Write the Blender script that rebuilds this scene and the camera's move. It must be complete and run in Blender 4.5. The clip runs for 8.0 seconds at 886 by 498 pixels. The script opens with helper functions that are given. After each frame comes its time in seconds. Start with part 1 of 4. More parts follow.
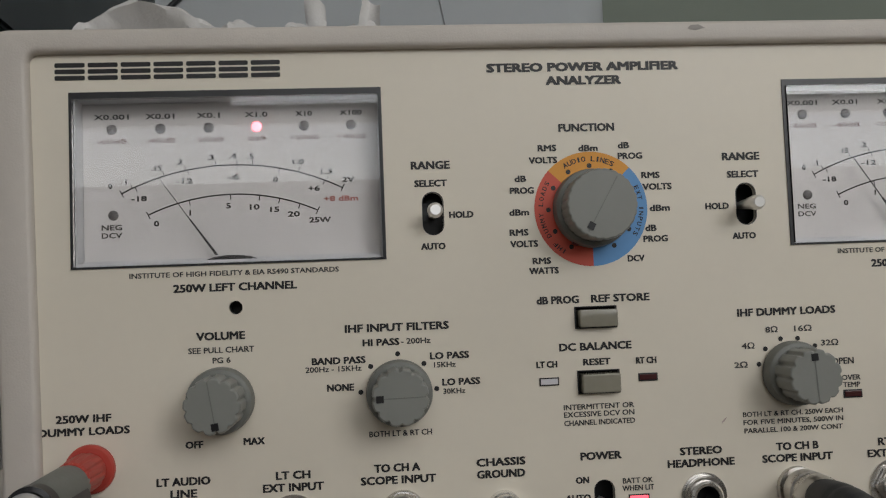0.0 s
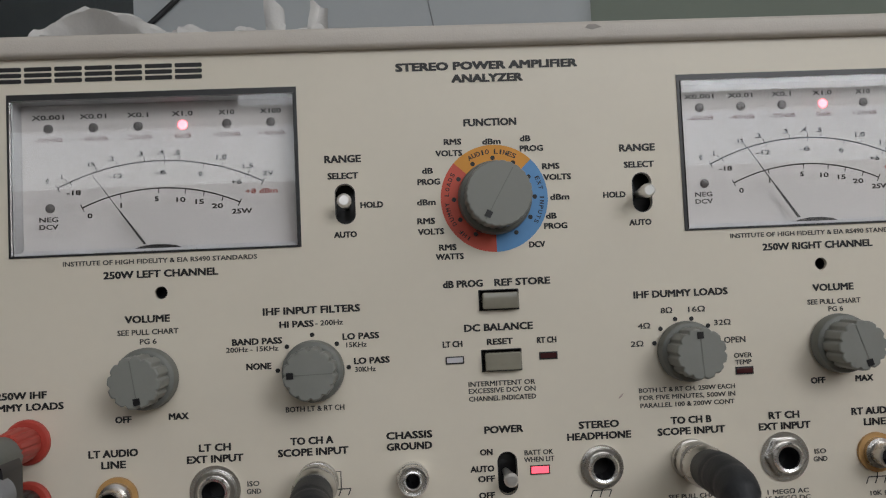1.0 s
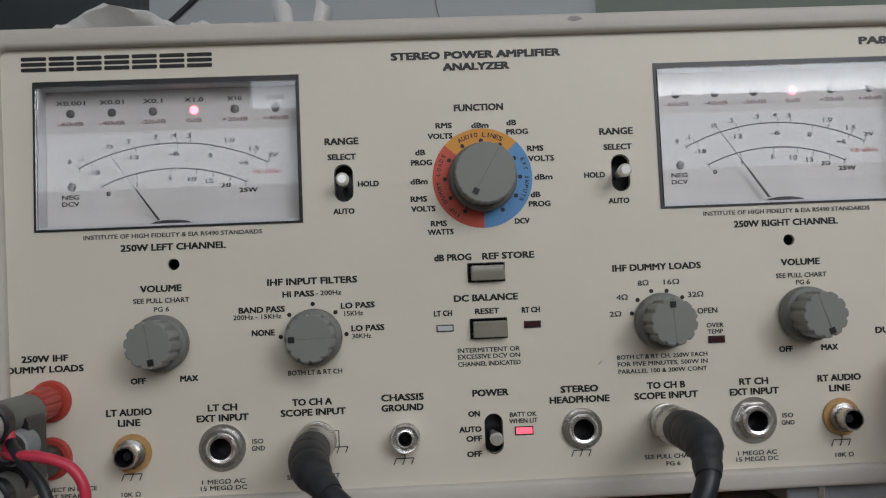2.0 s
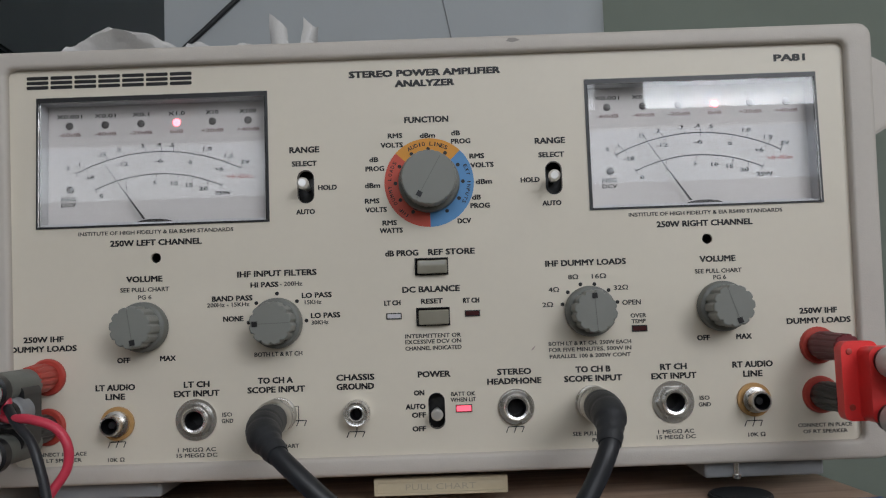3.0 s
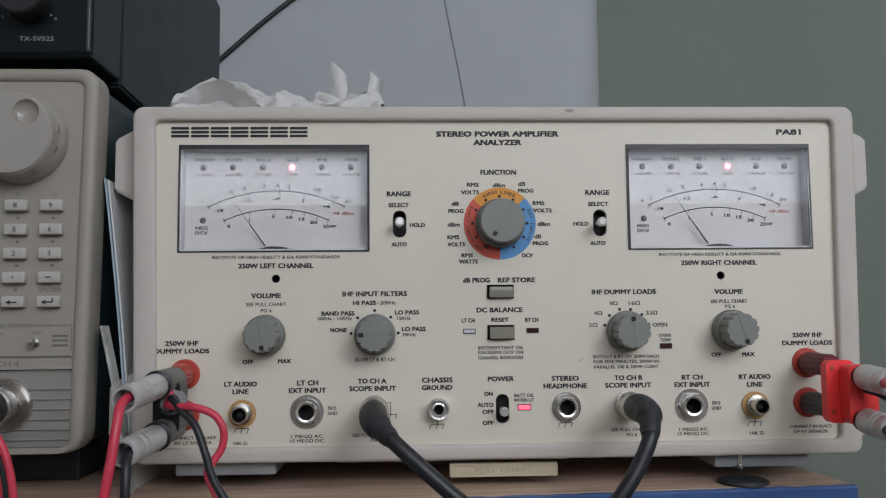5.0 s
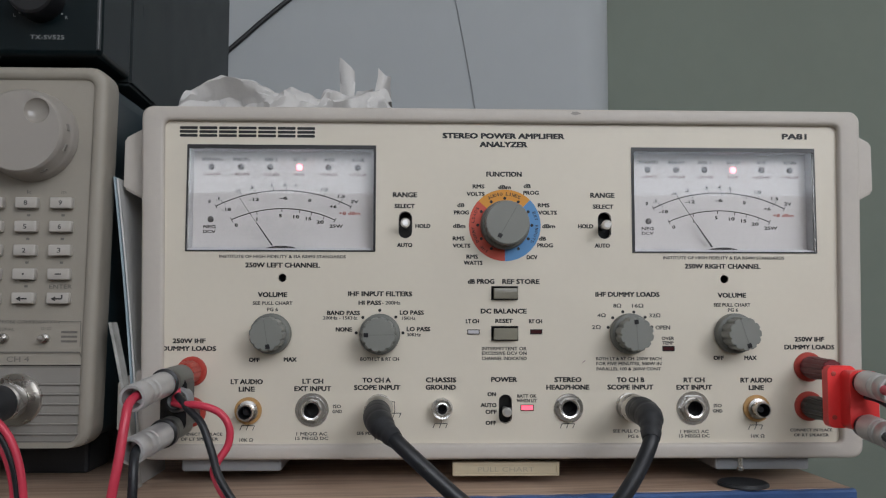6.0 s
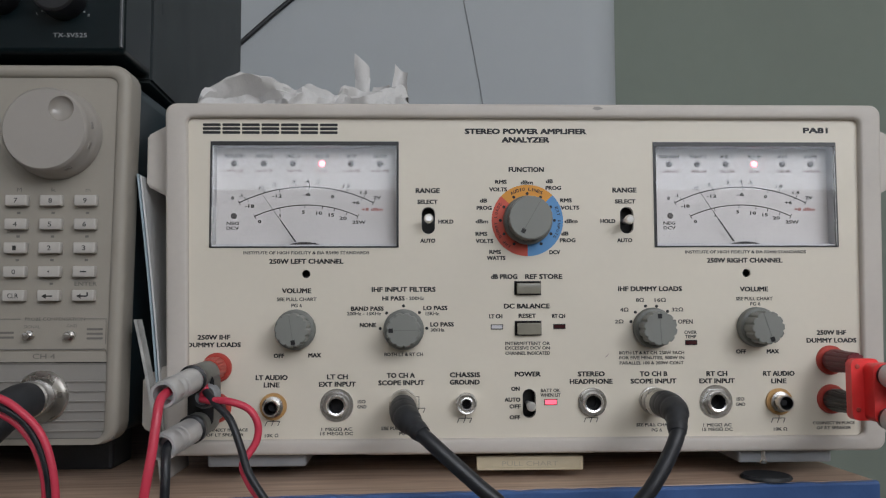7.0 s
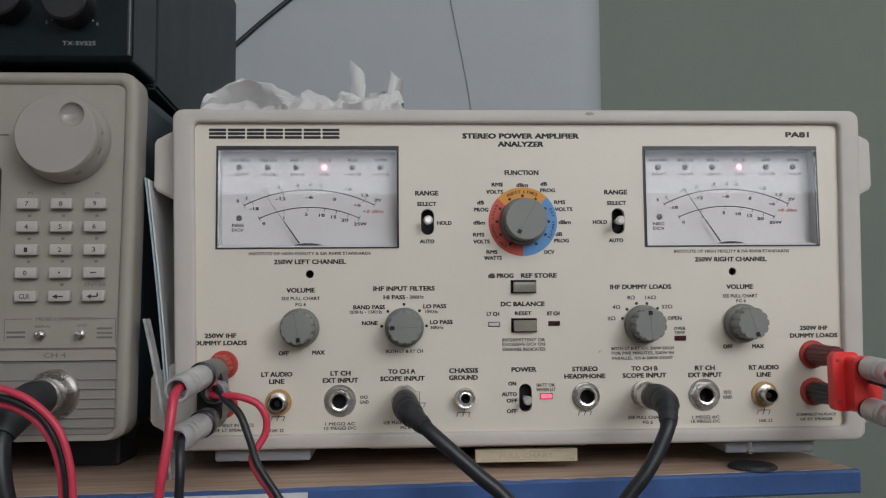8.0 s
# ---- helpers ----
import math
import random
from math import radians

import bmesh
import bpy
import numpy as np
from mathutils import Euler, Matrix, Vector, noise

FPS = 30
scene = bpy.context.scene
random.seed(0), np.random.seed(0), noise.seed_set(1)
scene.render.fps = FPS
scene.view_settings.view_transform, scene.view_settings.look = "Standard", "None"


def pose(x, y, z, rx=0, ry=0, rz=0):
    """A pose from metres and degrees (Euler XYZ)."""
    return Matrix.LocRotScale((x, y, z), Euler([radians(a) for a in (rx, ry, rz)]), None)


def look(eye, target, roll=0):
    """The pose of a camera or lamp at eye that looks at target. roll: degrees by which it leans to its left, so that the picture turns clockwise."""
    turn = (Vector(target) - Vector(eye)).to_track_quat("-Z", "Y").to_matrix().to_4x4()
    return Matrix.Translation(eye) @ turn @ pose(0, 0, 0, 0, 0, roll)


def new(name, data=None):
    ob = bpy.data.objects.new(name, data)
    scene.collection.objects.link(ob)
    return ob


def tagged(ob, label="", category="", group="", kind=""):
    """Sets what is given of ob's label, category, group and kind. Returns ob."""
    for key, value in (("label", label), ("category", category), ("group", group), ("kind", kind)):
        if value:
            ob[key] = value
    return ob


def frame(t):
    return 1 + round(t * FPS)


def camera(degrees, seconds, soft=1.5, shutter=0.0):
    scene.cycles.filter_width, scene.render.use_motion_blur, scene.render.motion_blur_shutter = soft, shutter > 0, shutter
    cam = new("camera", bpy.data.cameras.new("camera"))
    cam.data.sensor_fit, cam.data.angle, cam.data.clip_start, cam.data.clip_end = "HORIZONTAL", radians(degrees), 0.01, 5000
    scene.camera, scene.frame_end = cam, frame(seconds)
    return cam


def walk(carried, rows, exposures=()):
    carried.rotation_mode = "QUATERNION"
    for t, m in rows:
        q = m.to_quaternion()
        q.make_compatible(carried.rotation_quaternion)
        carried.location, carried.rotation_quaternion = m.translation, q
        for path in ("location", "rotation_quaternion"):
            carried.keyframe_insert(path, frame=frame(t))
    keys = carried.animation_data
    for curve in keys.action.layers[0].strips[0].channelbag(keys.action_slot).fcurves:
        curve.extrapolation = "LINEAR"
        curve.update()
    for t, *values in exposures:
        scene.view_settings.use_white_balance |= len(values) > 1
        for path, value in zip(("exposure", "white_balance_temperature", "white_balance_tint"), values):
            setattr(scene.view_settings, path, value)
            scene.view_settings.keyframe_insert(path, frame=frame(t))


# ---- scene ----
cam = camera(55.0, 8.0, soft=1.2)
PATH = [
    (0, (-0.066, -0.254, 1.303), (0.093, 1.737, 1.413), -2.2),
    (0.5, (-0.049, -0.269, 1.302), (0.103, 1.723, 1.405), -2.5),
    (1, (-0.033, -0.274, 1.297), (0.08, 1.72, 1.406), -2.6),
    (1.2, (-0.032, -0.277, 1.295), (0.072, 1.717, 1.405), -2.7),
    (2.3, (-0.019, -0.297, 1.284), (0.032, 1.699, 1.41), -1.9),
    (2.5, (-0.007, -0.297, 1.285), (0.001, 1.699, 1.401), -2.0),
    (3, (0.005, -0.33, 1.276), (0.002, 1.664, 1.43), -2.0),
    (3.5, (-0.017, -0.397, 1.275), (-0.032, 1.595, 1.451), -2.0),
    (4, (-0.032, -0.42, 1.289), (-0.063, 1.574, 1.446), -1.8),
    (4.5, (-0.04, -0.411, 1.281), (0.007, 1.581, 1.451), -1.1),
    (4.7, (-0.044, -0.406, 1.278), (0.039, 1.585, 1.458), -0.7),
    (5.8, (-0.039, -0.413, 1.287), (0.006, 1.581, 1.436), 0.1),
    (6, (-0.042, -0.411, 1.286), (0.016, 1.583, 1.432), 0.1),
    (6.5, (-0.048, -0.41, 1.286), (0.029, 1.583, 1.431), 0.1),
    (7, (-0.053, -0.412, 1.286), (0.004, 1.582, 1.421), -0.2),
    (7.5, (-0.059, -0.417, 1.284), (0.002, 1.577, 1.422), -0.3),
    (8, (-0.061, -0.427, 1.283), (0.034, 1.565, 1.428), -0.5),
]
walk(cam, [(t, look(eye, target, roll)) for t, eye, target, roll in PATH],
     [(0, -0.5, 6850, 10), (1, -0.46, 6700, 10), (2.5, -0.42, 6450, 10), (3.0, -0.4, 6450, 10), (3.5, -0.22, 6100, 9), (4.2, -0.2, 6100, 10), (6, -0.2, 6450, 11), (8, -0.18, 6450, 11)])


# ---- world and light ----
TOP = 1.2            # height of the shelf's top over the floor
world = bpy.data.worlds.new("sky")
scene.world = world
world.use_nodes = True
wn = world.node_tree.nodes
sky = wn.new("ShaderNodeTexSky")
sky.sky_type, sky.sun_disc = "NISHITA", False
sky.sun_elevation, sky.sun_rotation = radians(40), radians(200)
wn["Background"].inputs["Strength"].default_value = 0.12
world.node_tree.links.new(sky.outputs["Color"], wn["Background"].inputs["Color"])

# daylight through the two windows in the wall behind the viewer, the second one weaker, and a low strip of panes added
# under both to brighten the meter reflections
WALL_Y = -1.7
WINDOWS = (dict(x0=0.48, x1=1.6, z0=1.735, z1=2.7, rim=0.03, power=24.0),
           dict(x0=-0.42, x1=0.42, z0=1.735, z1=2.7, rim=0.03, power=6.0),
           dict(x0=-1.5, x1=1.6, z0=1.575, z1=1.73, rim=0.008, power=1.3))
for w in WINDOWS:
    day = bpy.data.lights.new("window_daylight", "AREA")
    day.shape, day.size, day.size_y = "RECTANGLE", w["x1"] - w["x0"] - 2 * w["rim"], w["z1"] - w["z0"] - 2 * w["rim"]
    day.energy, day.color = w["power"], (0.95, 0.97, 1.0)
    day_ob = new("window_daylight", day)
    day_ob.matrix_world = pose((w["x0"] + w["x1"]) / 2, WALL_Y - 0.05, (w["z0"] + w["z1"]) / 2, 90, 0, 0)


# ---- materials ----
def material(name, color, rough=0.5, metal=0.0, vary=0.06, scale=40.0, bump=0.0, bump_scale=400.0, spec=0.5, rough_vary=0.08, stain=0.0, coat=0.0):
    m = bpy.data.materials.new(name)
    m.use_nodes = True
    nt = m.node_tree
    p = nt.nodes["Principled BSDF"]
    p.inputs["Metallic"].default_value = metal
    p.inputs["Specular IOR Level"].default_value = spec
    p.inputs["Coat Weight"].default_value = coat
    tc = nt.nodes.new("ShaderNodeTexCoord")

    def noise_node(sc, detail=4.0):
        n = nt.nodes.new("ShaderNodeTexNoise")
        n.inputs["Scale"].default_value, n.inputs["Detail"].default_value = sc, detail
        nt.links.new(tc.outputs["Object"], n.inputs["Vector"])
        return n

    coarse, fine = noise_node(scale), noise_node(scale * 12)
    add = nt.nodes.new("ShaderNodeMath")
    add.operation = "MULTIPLY_ADD"
    nt.links.new(fine.outputs["Fac"], add.inputs[0])
    add.inputs[1].default_value = 0.35
    nt.links.new(coarse.outputs["Fac"], add.inputs[2])
    mr = nt.nodes.new("ShaderNodeMapRange")
    mr.inputs["From Min"].default_value, mr.inputs["From Max"].default_value = 0.4, 0.95
    nt.links.new(add.outputs[0], mr.inputs["Value"])
    mix = nt.nodes.new("ShaderNodeMix")
    mix.data_type = "RGBA"
    mix.inputs["A"].default_value = (*[c * (1 - vary) for c in color], 1)
    mix.inputs["B"].default_value = (*[min(1, c * (1 + vary)) for c in color], 1)
    nt.links.new(mr.outputs[0], mix.inputs["Factor"])
    out = mix.outputs["Result"]
    if stain:
        st = noise_node(scale * 0.35, 6.0)
        ramp = nt.nodes.new("ShaderNodeMapRange")
        ramp.inputs["From Min"].default_value, ramp.inputs["From Max"].default_value = 0.58, 0.75
        ramp.inputs["To Max"].default_value = stain
        nt.links.new(st.outputs["Fac"], ramp.inputs["Value"])
        mix2 = nt.nodes.new("ShaderNodeMix")
        mix2.data_type = "RGBA"
        mix2.inputs["B"].default_value = (*[c * 0.55 for c in color], 1)
        nt.links.new(out, mix2.inputs["A"])
        nt.links.new(ramp.outputs[0], mix2.inputs["Factor"])
        out = mix2.outputs["Result"]
    nt.links.new(out, p.inputs["Base Color"])
    rr = nt.nodes.new("ShaderNodeMapRange")
    rr.inputs["To Min"].default_value, rr.inputs["To Max"].default_value = max(0.02, rough - rough_vary), min(1, rough + rough_vary)
    nt.links.new(coarse.outputs["Fac"], rr.inputs["Value"])
    nt.links.new(rr.outputs[0], p.inputs["Roughness"])
    if bump:
        b = nt.nodes.new("ShaderNodeBump")
        b.inputs["Strength"].default_value, b.inputs["Distance"].default_value = bump, 0.0004
        bn = noise_node(bump_scale, 3.0)
        nt.links.new(bn.outputs["Fac"], b.inputs["Height"])
        nt.links.new(b.outputs[0], p.inputs["Normal"])
    return m


def glowing(name, color, strength, rough=0.2):
    m = material(name, color, rough, vary=0.02)
    p = m.node_tree.nodes["Principled BSDF"]
    p.inputs["Emission Color"].default_value, p.inputs["Emission Strength"].default_value = (*color, 1), strength
    return m


def clear(name, color, rough=0.02):
    m = bpy.data.materials.new(name)
    m.use_nodes = True
    p = m.node_tree.nodes["Principled BSDF"]
    p.inputs["Base Color"].default_value = (*color, 1)
    p.inputs["Transmission Weight"].default_value, p.inputs["Roughness"].default_value, p.inputs["IOR"].default_value = 1.0, rough, 1.49
    return m


def wood(name, light, dark):
    m = material(name, light, 0.55, vary=0.15, scale=20, bump=0.3)
    nt = m.node_tree
    p = nt.nodes["Principled BSDF"]
    tc = nt.nodes.new("ShaderNodeTexCoord")
    mp = nt.nodes.new("ShaderNodeMapping")
    mp.inputs["Scale"].default_value = (6, 90, 90)
    nt.links.new(tc.outputs["Object"], mp.inputs["Vector"])
    n = nt.nodes.new("ShaderNodeTexNoise")
    n.inputs["Scale"].default_value, n.inputs["Detail"].default_value, n.inputs["Distortion"].default_value = 1.5, 6.0, 1.2
    nt.links.new(mp.outputs[0], n.inputs["Vector"])
    r = nt.nodes.new("ShaderNodeValToRGB")
    r.color_ramp.elements[0].position, r.color_ramp.elements[0].color = 0.35, (*dark, 1)
    r.color_ramp.elements[1].position, r.color_ramp.elements[1].color = 0.7, (*light, 1)
    nt.links.new(n.outputs["Fac"], r.inputs["Fac"])
    nt.links.new(r.outputs["Color"], p.inputs["Base Color"])
    return m


PANEL = material("cream_enamel", (0.73, 0.677, 0.575), 0.42, vary=0.03, scale=25, bump=0.06, bump_scale=2500, stain=0.035)
CASE = material("beige_moulded_plastic", (0.56, 0.52, 0.475), 0.5, vary=0.05, scale=30, bump=0.25, bump_scale=1800, stain=0.12)
CASE_DARK = material("grey_moulded_plastic", (0.27, 0.28, 0.295), 0.55, vary=0.08, scale=40, bump=0.2)
INK = material("black_ink", (0.010, 0.010, 0.011), 0.5, vary=0.2, scale=300)
INK_GREY = material("worn_grey_ink", (0.032, 0.031, 0.031), 0.55, vary=0.25, scale=500)
INK_RED = material("faded_red_ink", (0.30, 0.10, 0.09), 0.55, vary=0.2, scale=400)
INK_DB = material("faded_pink_ink", (0.19, 0.13, 0.13), 0.55, vary=0.2, scale=400)
INK_SCALE = material("dial_ink", (0.015, 0.014, 0.014), 0.6, vary=0.25, scale=500)
KNOB = material("grey_knob_plastic", (0.225, 0.232, 0.215), 0.45, vary=0.035, scale=60, bump=0.08, bump_scale=900)
KNOB_DARK = material("dark_knob_base", (0.165, 0.172, 0.158), 0.5, vary=0.1, scale=60, bump=0.2)
BLACK = material("black_plastic", (0.012, 0.012, 0.014), 0.35, vary=0.2, scale=60)
RUBBER = material("black_rubber", (0.022, 0.024, 0.028), 0.55, vary=0.2, scale=80, bump=0.25, bump_scale=900)
CHROME = material("nickel_plate", (0.84, 0.825, 0.80), 0.2, 0.9, vary=0.06, scale=90)
STEEL = material("satin_nickel", (0.60, 0.58, 0.55), 0.28, 1.0, vary=0.1, scale=120)
RED_RING = material("red_print", (0.60, 0.085, 0.05), 0.5, vary=0.06)
ORANGE_RING = material("orange_print", (0.70, 0.30, 0.03), 0.5, vary=0.06)
BLUE_RING = material("blue_print", (0.10, 0.29, 0.58), 0.5, vary=0.06)
RED_POST = material("red_phenolic", (0.46, 0.058, 0.042), 0.45, vary=0.1, scale=80)
DARK_RED = material("dark_red_plastic", (0.13, 0.013, 0.02), 0.45, vary=0.12, scale=80)
RED_PLUG = material("bright_red_plastic", (0.88, 0.05, 0.05), 0.35, vary=0.05, scale=80, bump=0.1)
RED_WIRE = material("red_wire_jacket", (0.62, 0.045, 0.085), 0.38, vary=0.08, scale=80)
BLACK_WIRE = material("black_wire_jacket", (0.016, 0.018, 0.022), 0.42, vary=0.2, scale=80)
AMBER = material("amber_nylon_washer", (0.50, 0.29, 0.11), 0.45, vary=0.12, scale=150)
GREY_PLUG = material("grey_plug_barrel", (0.58, 0.58, 0.58), 0.34, 0.35, vary=0.1, scale=100, bump=0.15)
BUTTON = material("olive_grey_button", (0.26, 0.247, 0.20), 0.16, vary=0.1, scale=60)
DIAL = material("dial_plate", (0.44, 0.425, 0.415), 0.6, vary=0.025, scale=30)
DIAL_WALL = material("dial_housing_wall", (0.40, 0.40, 0.41), 0.4, vary=0.15, scale=60)
WINDOW = clear("meter_window_acrylic", (0.98, 0.98, 0.985), 0.018)
LED_OFF = material("unlit_lamp_lens", (0.08, 0.075, 0.075), 0.3, vary=0.15, scale=200)
LED_ON = glowing("lit_red_lamp", (1.0, 0.17, 0.21), 5.0)
LED_BAR = glowing("lit_red_bar", (1.0, 0.12, 0.18), 1.5)
LED_DARK = material("dark_red_lens", (0.06, 0.018, 0.02), 0.15, vary=0.1)
# a dark glossy lens; the window's reflection is put into its pale colour
LED_GLINT = material("painted_glint_lens", (0.62, 0.61, 0.64), 0.12, vary=0.05)
SCOPE = material("scope_grey_beige", (0.345, 0.318, 0.272), 0.5, vary=0.04, scale=30, bump=0.2, bump_scale=1600)
SCOPE_LIGHT = material("scope_knob_plastic", (0.36, 0.335, 0.305), 0.45, vary=0.03, scale=30)
SCOPE_LOW = material("scope_lower_panel", (0.27, 0.255, 0.235), 0.5, vary=0.04, scale=30)
KEYCAP = material("pale_keycap", (0.50, 0.475, 0.44), 0.45, vary=0.05, scale=60)
SCOPE_INK = material("scope_ink", (0.035, 0.035, 0.035), 0.5, vary=0.2)
SCOPE_FAINT = material("scope_faint_ink", (0.17, 0.16, 0.145), 0.5, vary=0.15)
RX = material("receiver_black_fascia", (0.004, 0.009, 0.011), 0.3, vary=0.2, scale=20, spec=0.25)
RX_SIDE = material("receiver_painted_steel", (0.015, 0.022, 0.025), 0.5, vary=0.12, scale=20, bump=0.35, bump_scale=2200)
RX_INK = material("silver_ink", (0.32, 0.34, 0.35), 0.4, vary=0.1)
TISSUE = material("white_tissue", (0.62, 0.61, 0.60), 0.85, vary=0.06, scale=50, bump=0.5, bump_scale=700)
WALL_LEFT = material("blue_grey_wall_paint", (0.43, 0.462, 0.485), 0.75, vary=0.03, scale=3, bump=0.2, bump_scale=250)
WALL_RIGHT = material("green_grey_wall_paint", (0.215, 0.25, 0.215), 0.75, vary=0.05, scale=3, bump=0.2, bump_scale=250)
WALL_ROOM = material("white_wall_paint", (0.72, 0.71, 0.69), 0.8, vary=0.04, scale=3, bump=0.2, bump_scale=200)
WALL_LOW = material("tan_reflection_wall", (0.50, 0.45, 0.37), 0.7, vary=0.05, scale=3)
FLOOR_MAT = material("brown_floor", (0.34, 0.28, 0.23), 0.55, vary=0.15, scale=4)
SHELF_WOOD = wood("bare_shelf_board", (0.66, 0.50, 0.38), (0.42, 0.29, 0.21))
SHELF_BLUE = material("blue_gloss_paint", (0.045, 0.105, 0.27), 0.4, vary=0.15, scale=60, bump=0.5, bump_scale=300, stain=0.4)
PAPER = material("white_paper", (0.68, 0.68, 0.67), 0.75, vary=0.04, scale=40)
COVER = material("pale_blue_cover", (0.36, 0.46, 0.52), 0.4, vary=0.1, scale=40)
DARK_BOX = material("dark_teal_case", (0.012, 0.028, 0.036), 0.45, vary=0.15, scale=20)
TAB = material("ivory_tab", (0.55, 0.48, 0.34), 0.45, vary=0.08, scale=60)
ALU = material("white_window_frame", (0.75, 0.75, 0.75), 0.4, vary=0.03)
SATIN = material("satin_chrome", (0.80, 0.79, 0.77), 0.34, 0.8, vary=0.05, scale=90)
GLASS = clear("window_glass", (1, 1, 1), 0.0)


# ---- building helpers (millimetres: x right, y away, z above the shelf's top) ----
def W(x, y, z):
    return Vector((x * 0.001, y * 0.001, TOP + z * 0.001))


def smooth(bm, angle=35):
    for f in bm.faces:
        f.smooth = True
    lim = radians(angle)
    for e in bm.edges:
        e.smooth = len(e.link_faces) == 2 and e.calc_face_angle(0.0) < lim
        if e.smooth and e.calc_face_angle(0.0) > 0.02:
            small, large = sorted(f.calc_area() for f in e.link_faces)
            if large > 12 * small and max(len(f.verts) for f in e.link_faces) > 3:
                e.smooth = False


def part(name, bm, mat, parent=None, label="", at=None):
    """Links a bmesh as one mesh object. at: its own place, when the mesh is built round its own origin."""
    bmesh.ops.recalc_face_normals(bm, faces=bm.faces[:])
    smooth(bm)
    me = bpy.data.meshes.new(name)
    bm.to_mesh(me)
    bm.free()
    for mm in (mat if isinstance(mat, tuple) else (mat,)):
        me.materials.append(mm)
    ob = new(name, me)
    if at is not None:
        ob.matrix_basis = at
    if parent is not None:
        ob.parent = parent
        if parent.type == "EMPTY":
            ob.matrix_parent_inverse = parent.matrix_basis.inverted()
    if label:
        ob["label"] = label
    return ob


def thing(name, at, label, category, group=""):
    ob = new(name)
    ob.empty_display_size = 0.02
    ob.matrix_basis = Matrix.Translation(at)
    return tagged(ob, label, category, group)


def box(x0, x1, y0, y1, z0, z1, bevel=0.0, seg=2, bm=None, real=False):
    b = bm or bmesh.new()
    f = (lambda *a: Vector(a)) if real else W
    lo, hi = f(x0, y0, z0), f(x1, y1, z1)
    r = bmesh.ops.create_cube(b, size=1.0, matrix=Matrix.Translation((lo + hi) / 2) @ Matrix.Diagonal((*(hi - lo), 1)))
    if bevel:
        es = list({e for v in r["verts"] for e in v.link_edges})
        bmesh.ops.bevel(b, geom=es, offset=bevel * (1 if real else 0.001), segments=seg, affect="EDGES", profile=0.5)
    return b


def lathe(profile, cx, cz, seg=32, bm=None, flutes=0, flute_depth=0.0, flute_from=1e9, flute_to=1e9):
    """Rings (radius, y) turned about an axis along y through (cx, cz); scalloped between two depths if asked."""
    b = bm or bmesh.new()
    rings = []
    for r, y in profile:
        if r <= 1e-6:
            rings.append([b.verts.new(W(cx, y, cz))])
            continue
        ring = []
        for i in range(seg):
            a = 2 * math.pi * i / seg
            rr = r
            if flutes and flute_to <= y <= flute_from:
                rr = r - flute_depth * max(0.0, math.cos(a * flutes)) ** 1.6
            ring.append(b.verts.new(W(cx + rr * math.cos(a), y, cz + rr * math.sin(a))))
        rings.append(ring)
    for p, q in zip(rings, rings[1:]):
        one, full = (p, q) if len(p) == 1 else (q, p)
        if len(one) == 1 and len(full) > 1 and abs(one[0].co.y - full[0].co.y) < 1e-7:
            b.faces.new(full)
            b.verts.remove(one[0])
            continue
        for i in range(seg):
            j = (i + 1) % seg
            if len(p) == 1 and len(q) == 1:
                continue
            if len(p) == 1:
                b.faces.new((p[0], q[i], q[j]))
            elif len(q) == 1:
                b.faces.new((p[i], p[j], q[0]))
            else:
                b.faces.new((p[i], p[j], q[j], q[i]))
    return b


def rounded(x0, x1, z0, z1, r, n=5):
    pts = []
    for cx, cz, a0 in ((x1 - r, z1 - r, 0), (x0 + r, z1 - r, 90), (x0 + r, z0 + r, 180), (x1 - r, z0 + r, 270)):
        for i in range(n + 1):
            a = radians(a0 + 90 * i / n)
            pts.append((cx + r * math.cos(a), cz + r * math.sin(a)))
    return pts


def circle(cx, cz, r, n=24):
    return [(cx + r * math.cos(2 * math.pi * i / n), cz + r * math.sin(2 * math.pi * i / n)) for i in range(n)]


def sheet(outer, holes, y0, y1, bm=None):
    """A plate from y0 to y1 with an outline and openings right through it."""
    b = bm or bmesh.new()
    edges = []
    for loop in [outer, *holes]:
        vs = [b.verts.new(W(x, y0, z)) for x, z in loop]
        edges += [b.edges.new((vs[i], vs[(i + 1) % len(vs)])) for i in range(len(vs))]
    r = bmesh.ops.triangle_fill(b, use_beauty=True, use_dissolve=False, edges=edges)
    faces = [g for g in r["geom"] if isinstance(g, bmesh.types.BMFace)]
    if y1 != y0:
        e = bmesh.ops.extrude_face_region(b, geom=faces)
        bmesh.ops.translate(b, verts=[g for g in e["geom"] if isinstance(g, bmesh.types.BMVert)], vec=(0, (y1 - y0) * 0.001, 0))
    return b


def solid(loop, y0, y1, bm=None):
    """A prism along y over a convex or plain outline."""
    b = bm or bmesh.new()
    p = [b.verts.new(W(x, y0, z)) for x, z in loop]
    q = [b.verts.new(W(x, y1, z)) for x, z in loop]
    n = len(loop)
    b.faces.new(p)
    b.faces.new(q[::-1])
    for i in range(n):
        b.faces.new((p[i], p[(i + 1) % n], q[(i + 1) % n], q[i]))
    return b


def glide(points, steps=8):
    """A smooth run of points through the given ones."""
    p = [Vector(a) for a in points]
    p = [p[0] * 2 - p[1], *p, p[-1] * 2 - p[-2]]
    out = []
    for i in range(1, len(p) - 2):
        for k in range(steps):
            t = k / steps
            a, b, c, d = p[i - 1:i + 3]
            out.append(0.5 * (2 * b + (c - a) * t + (2 * a - 5 * b + 4 * c - d) * t * t + (3 * b - a - 3 * c + d) * t ** 3))
    return out + [p[-2]]


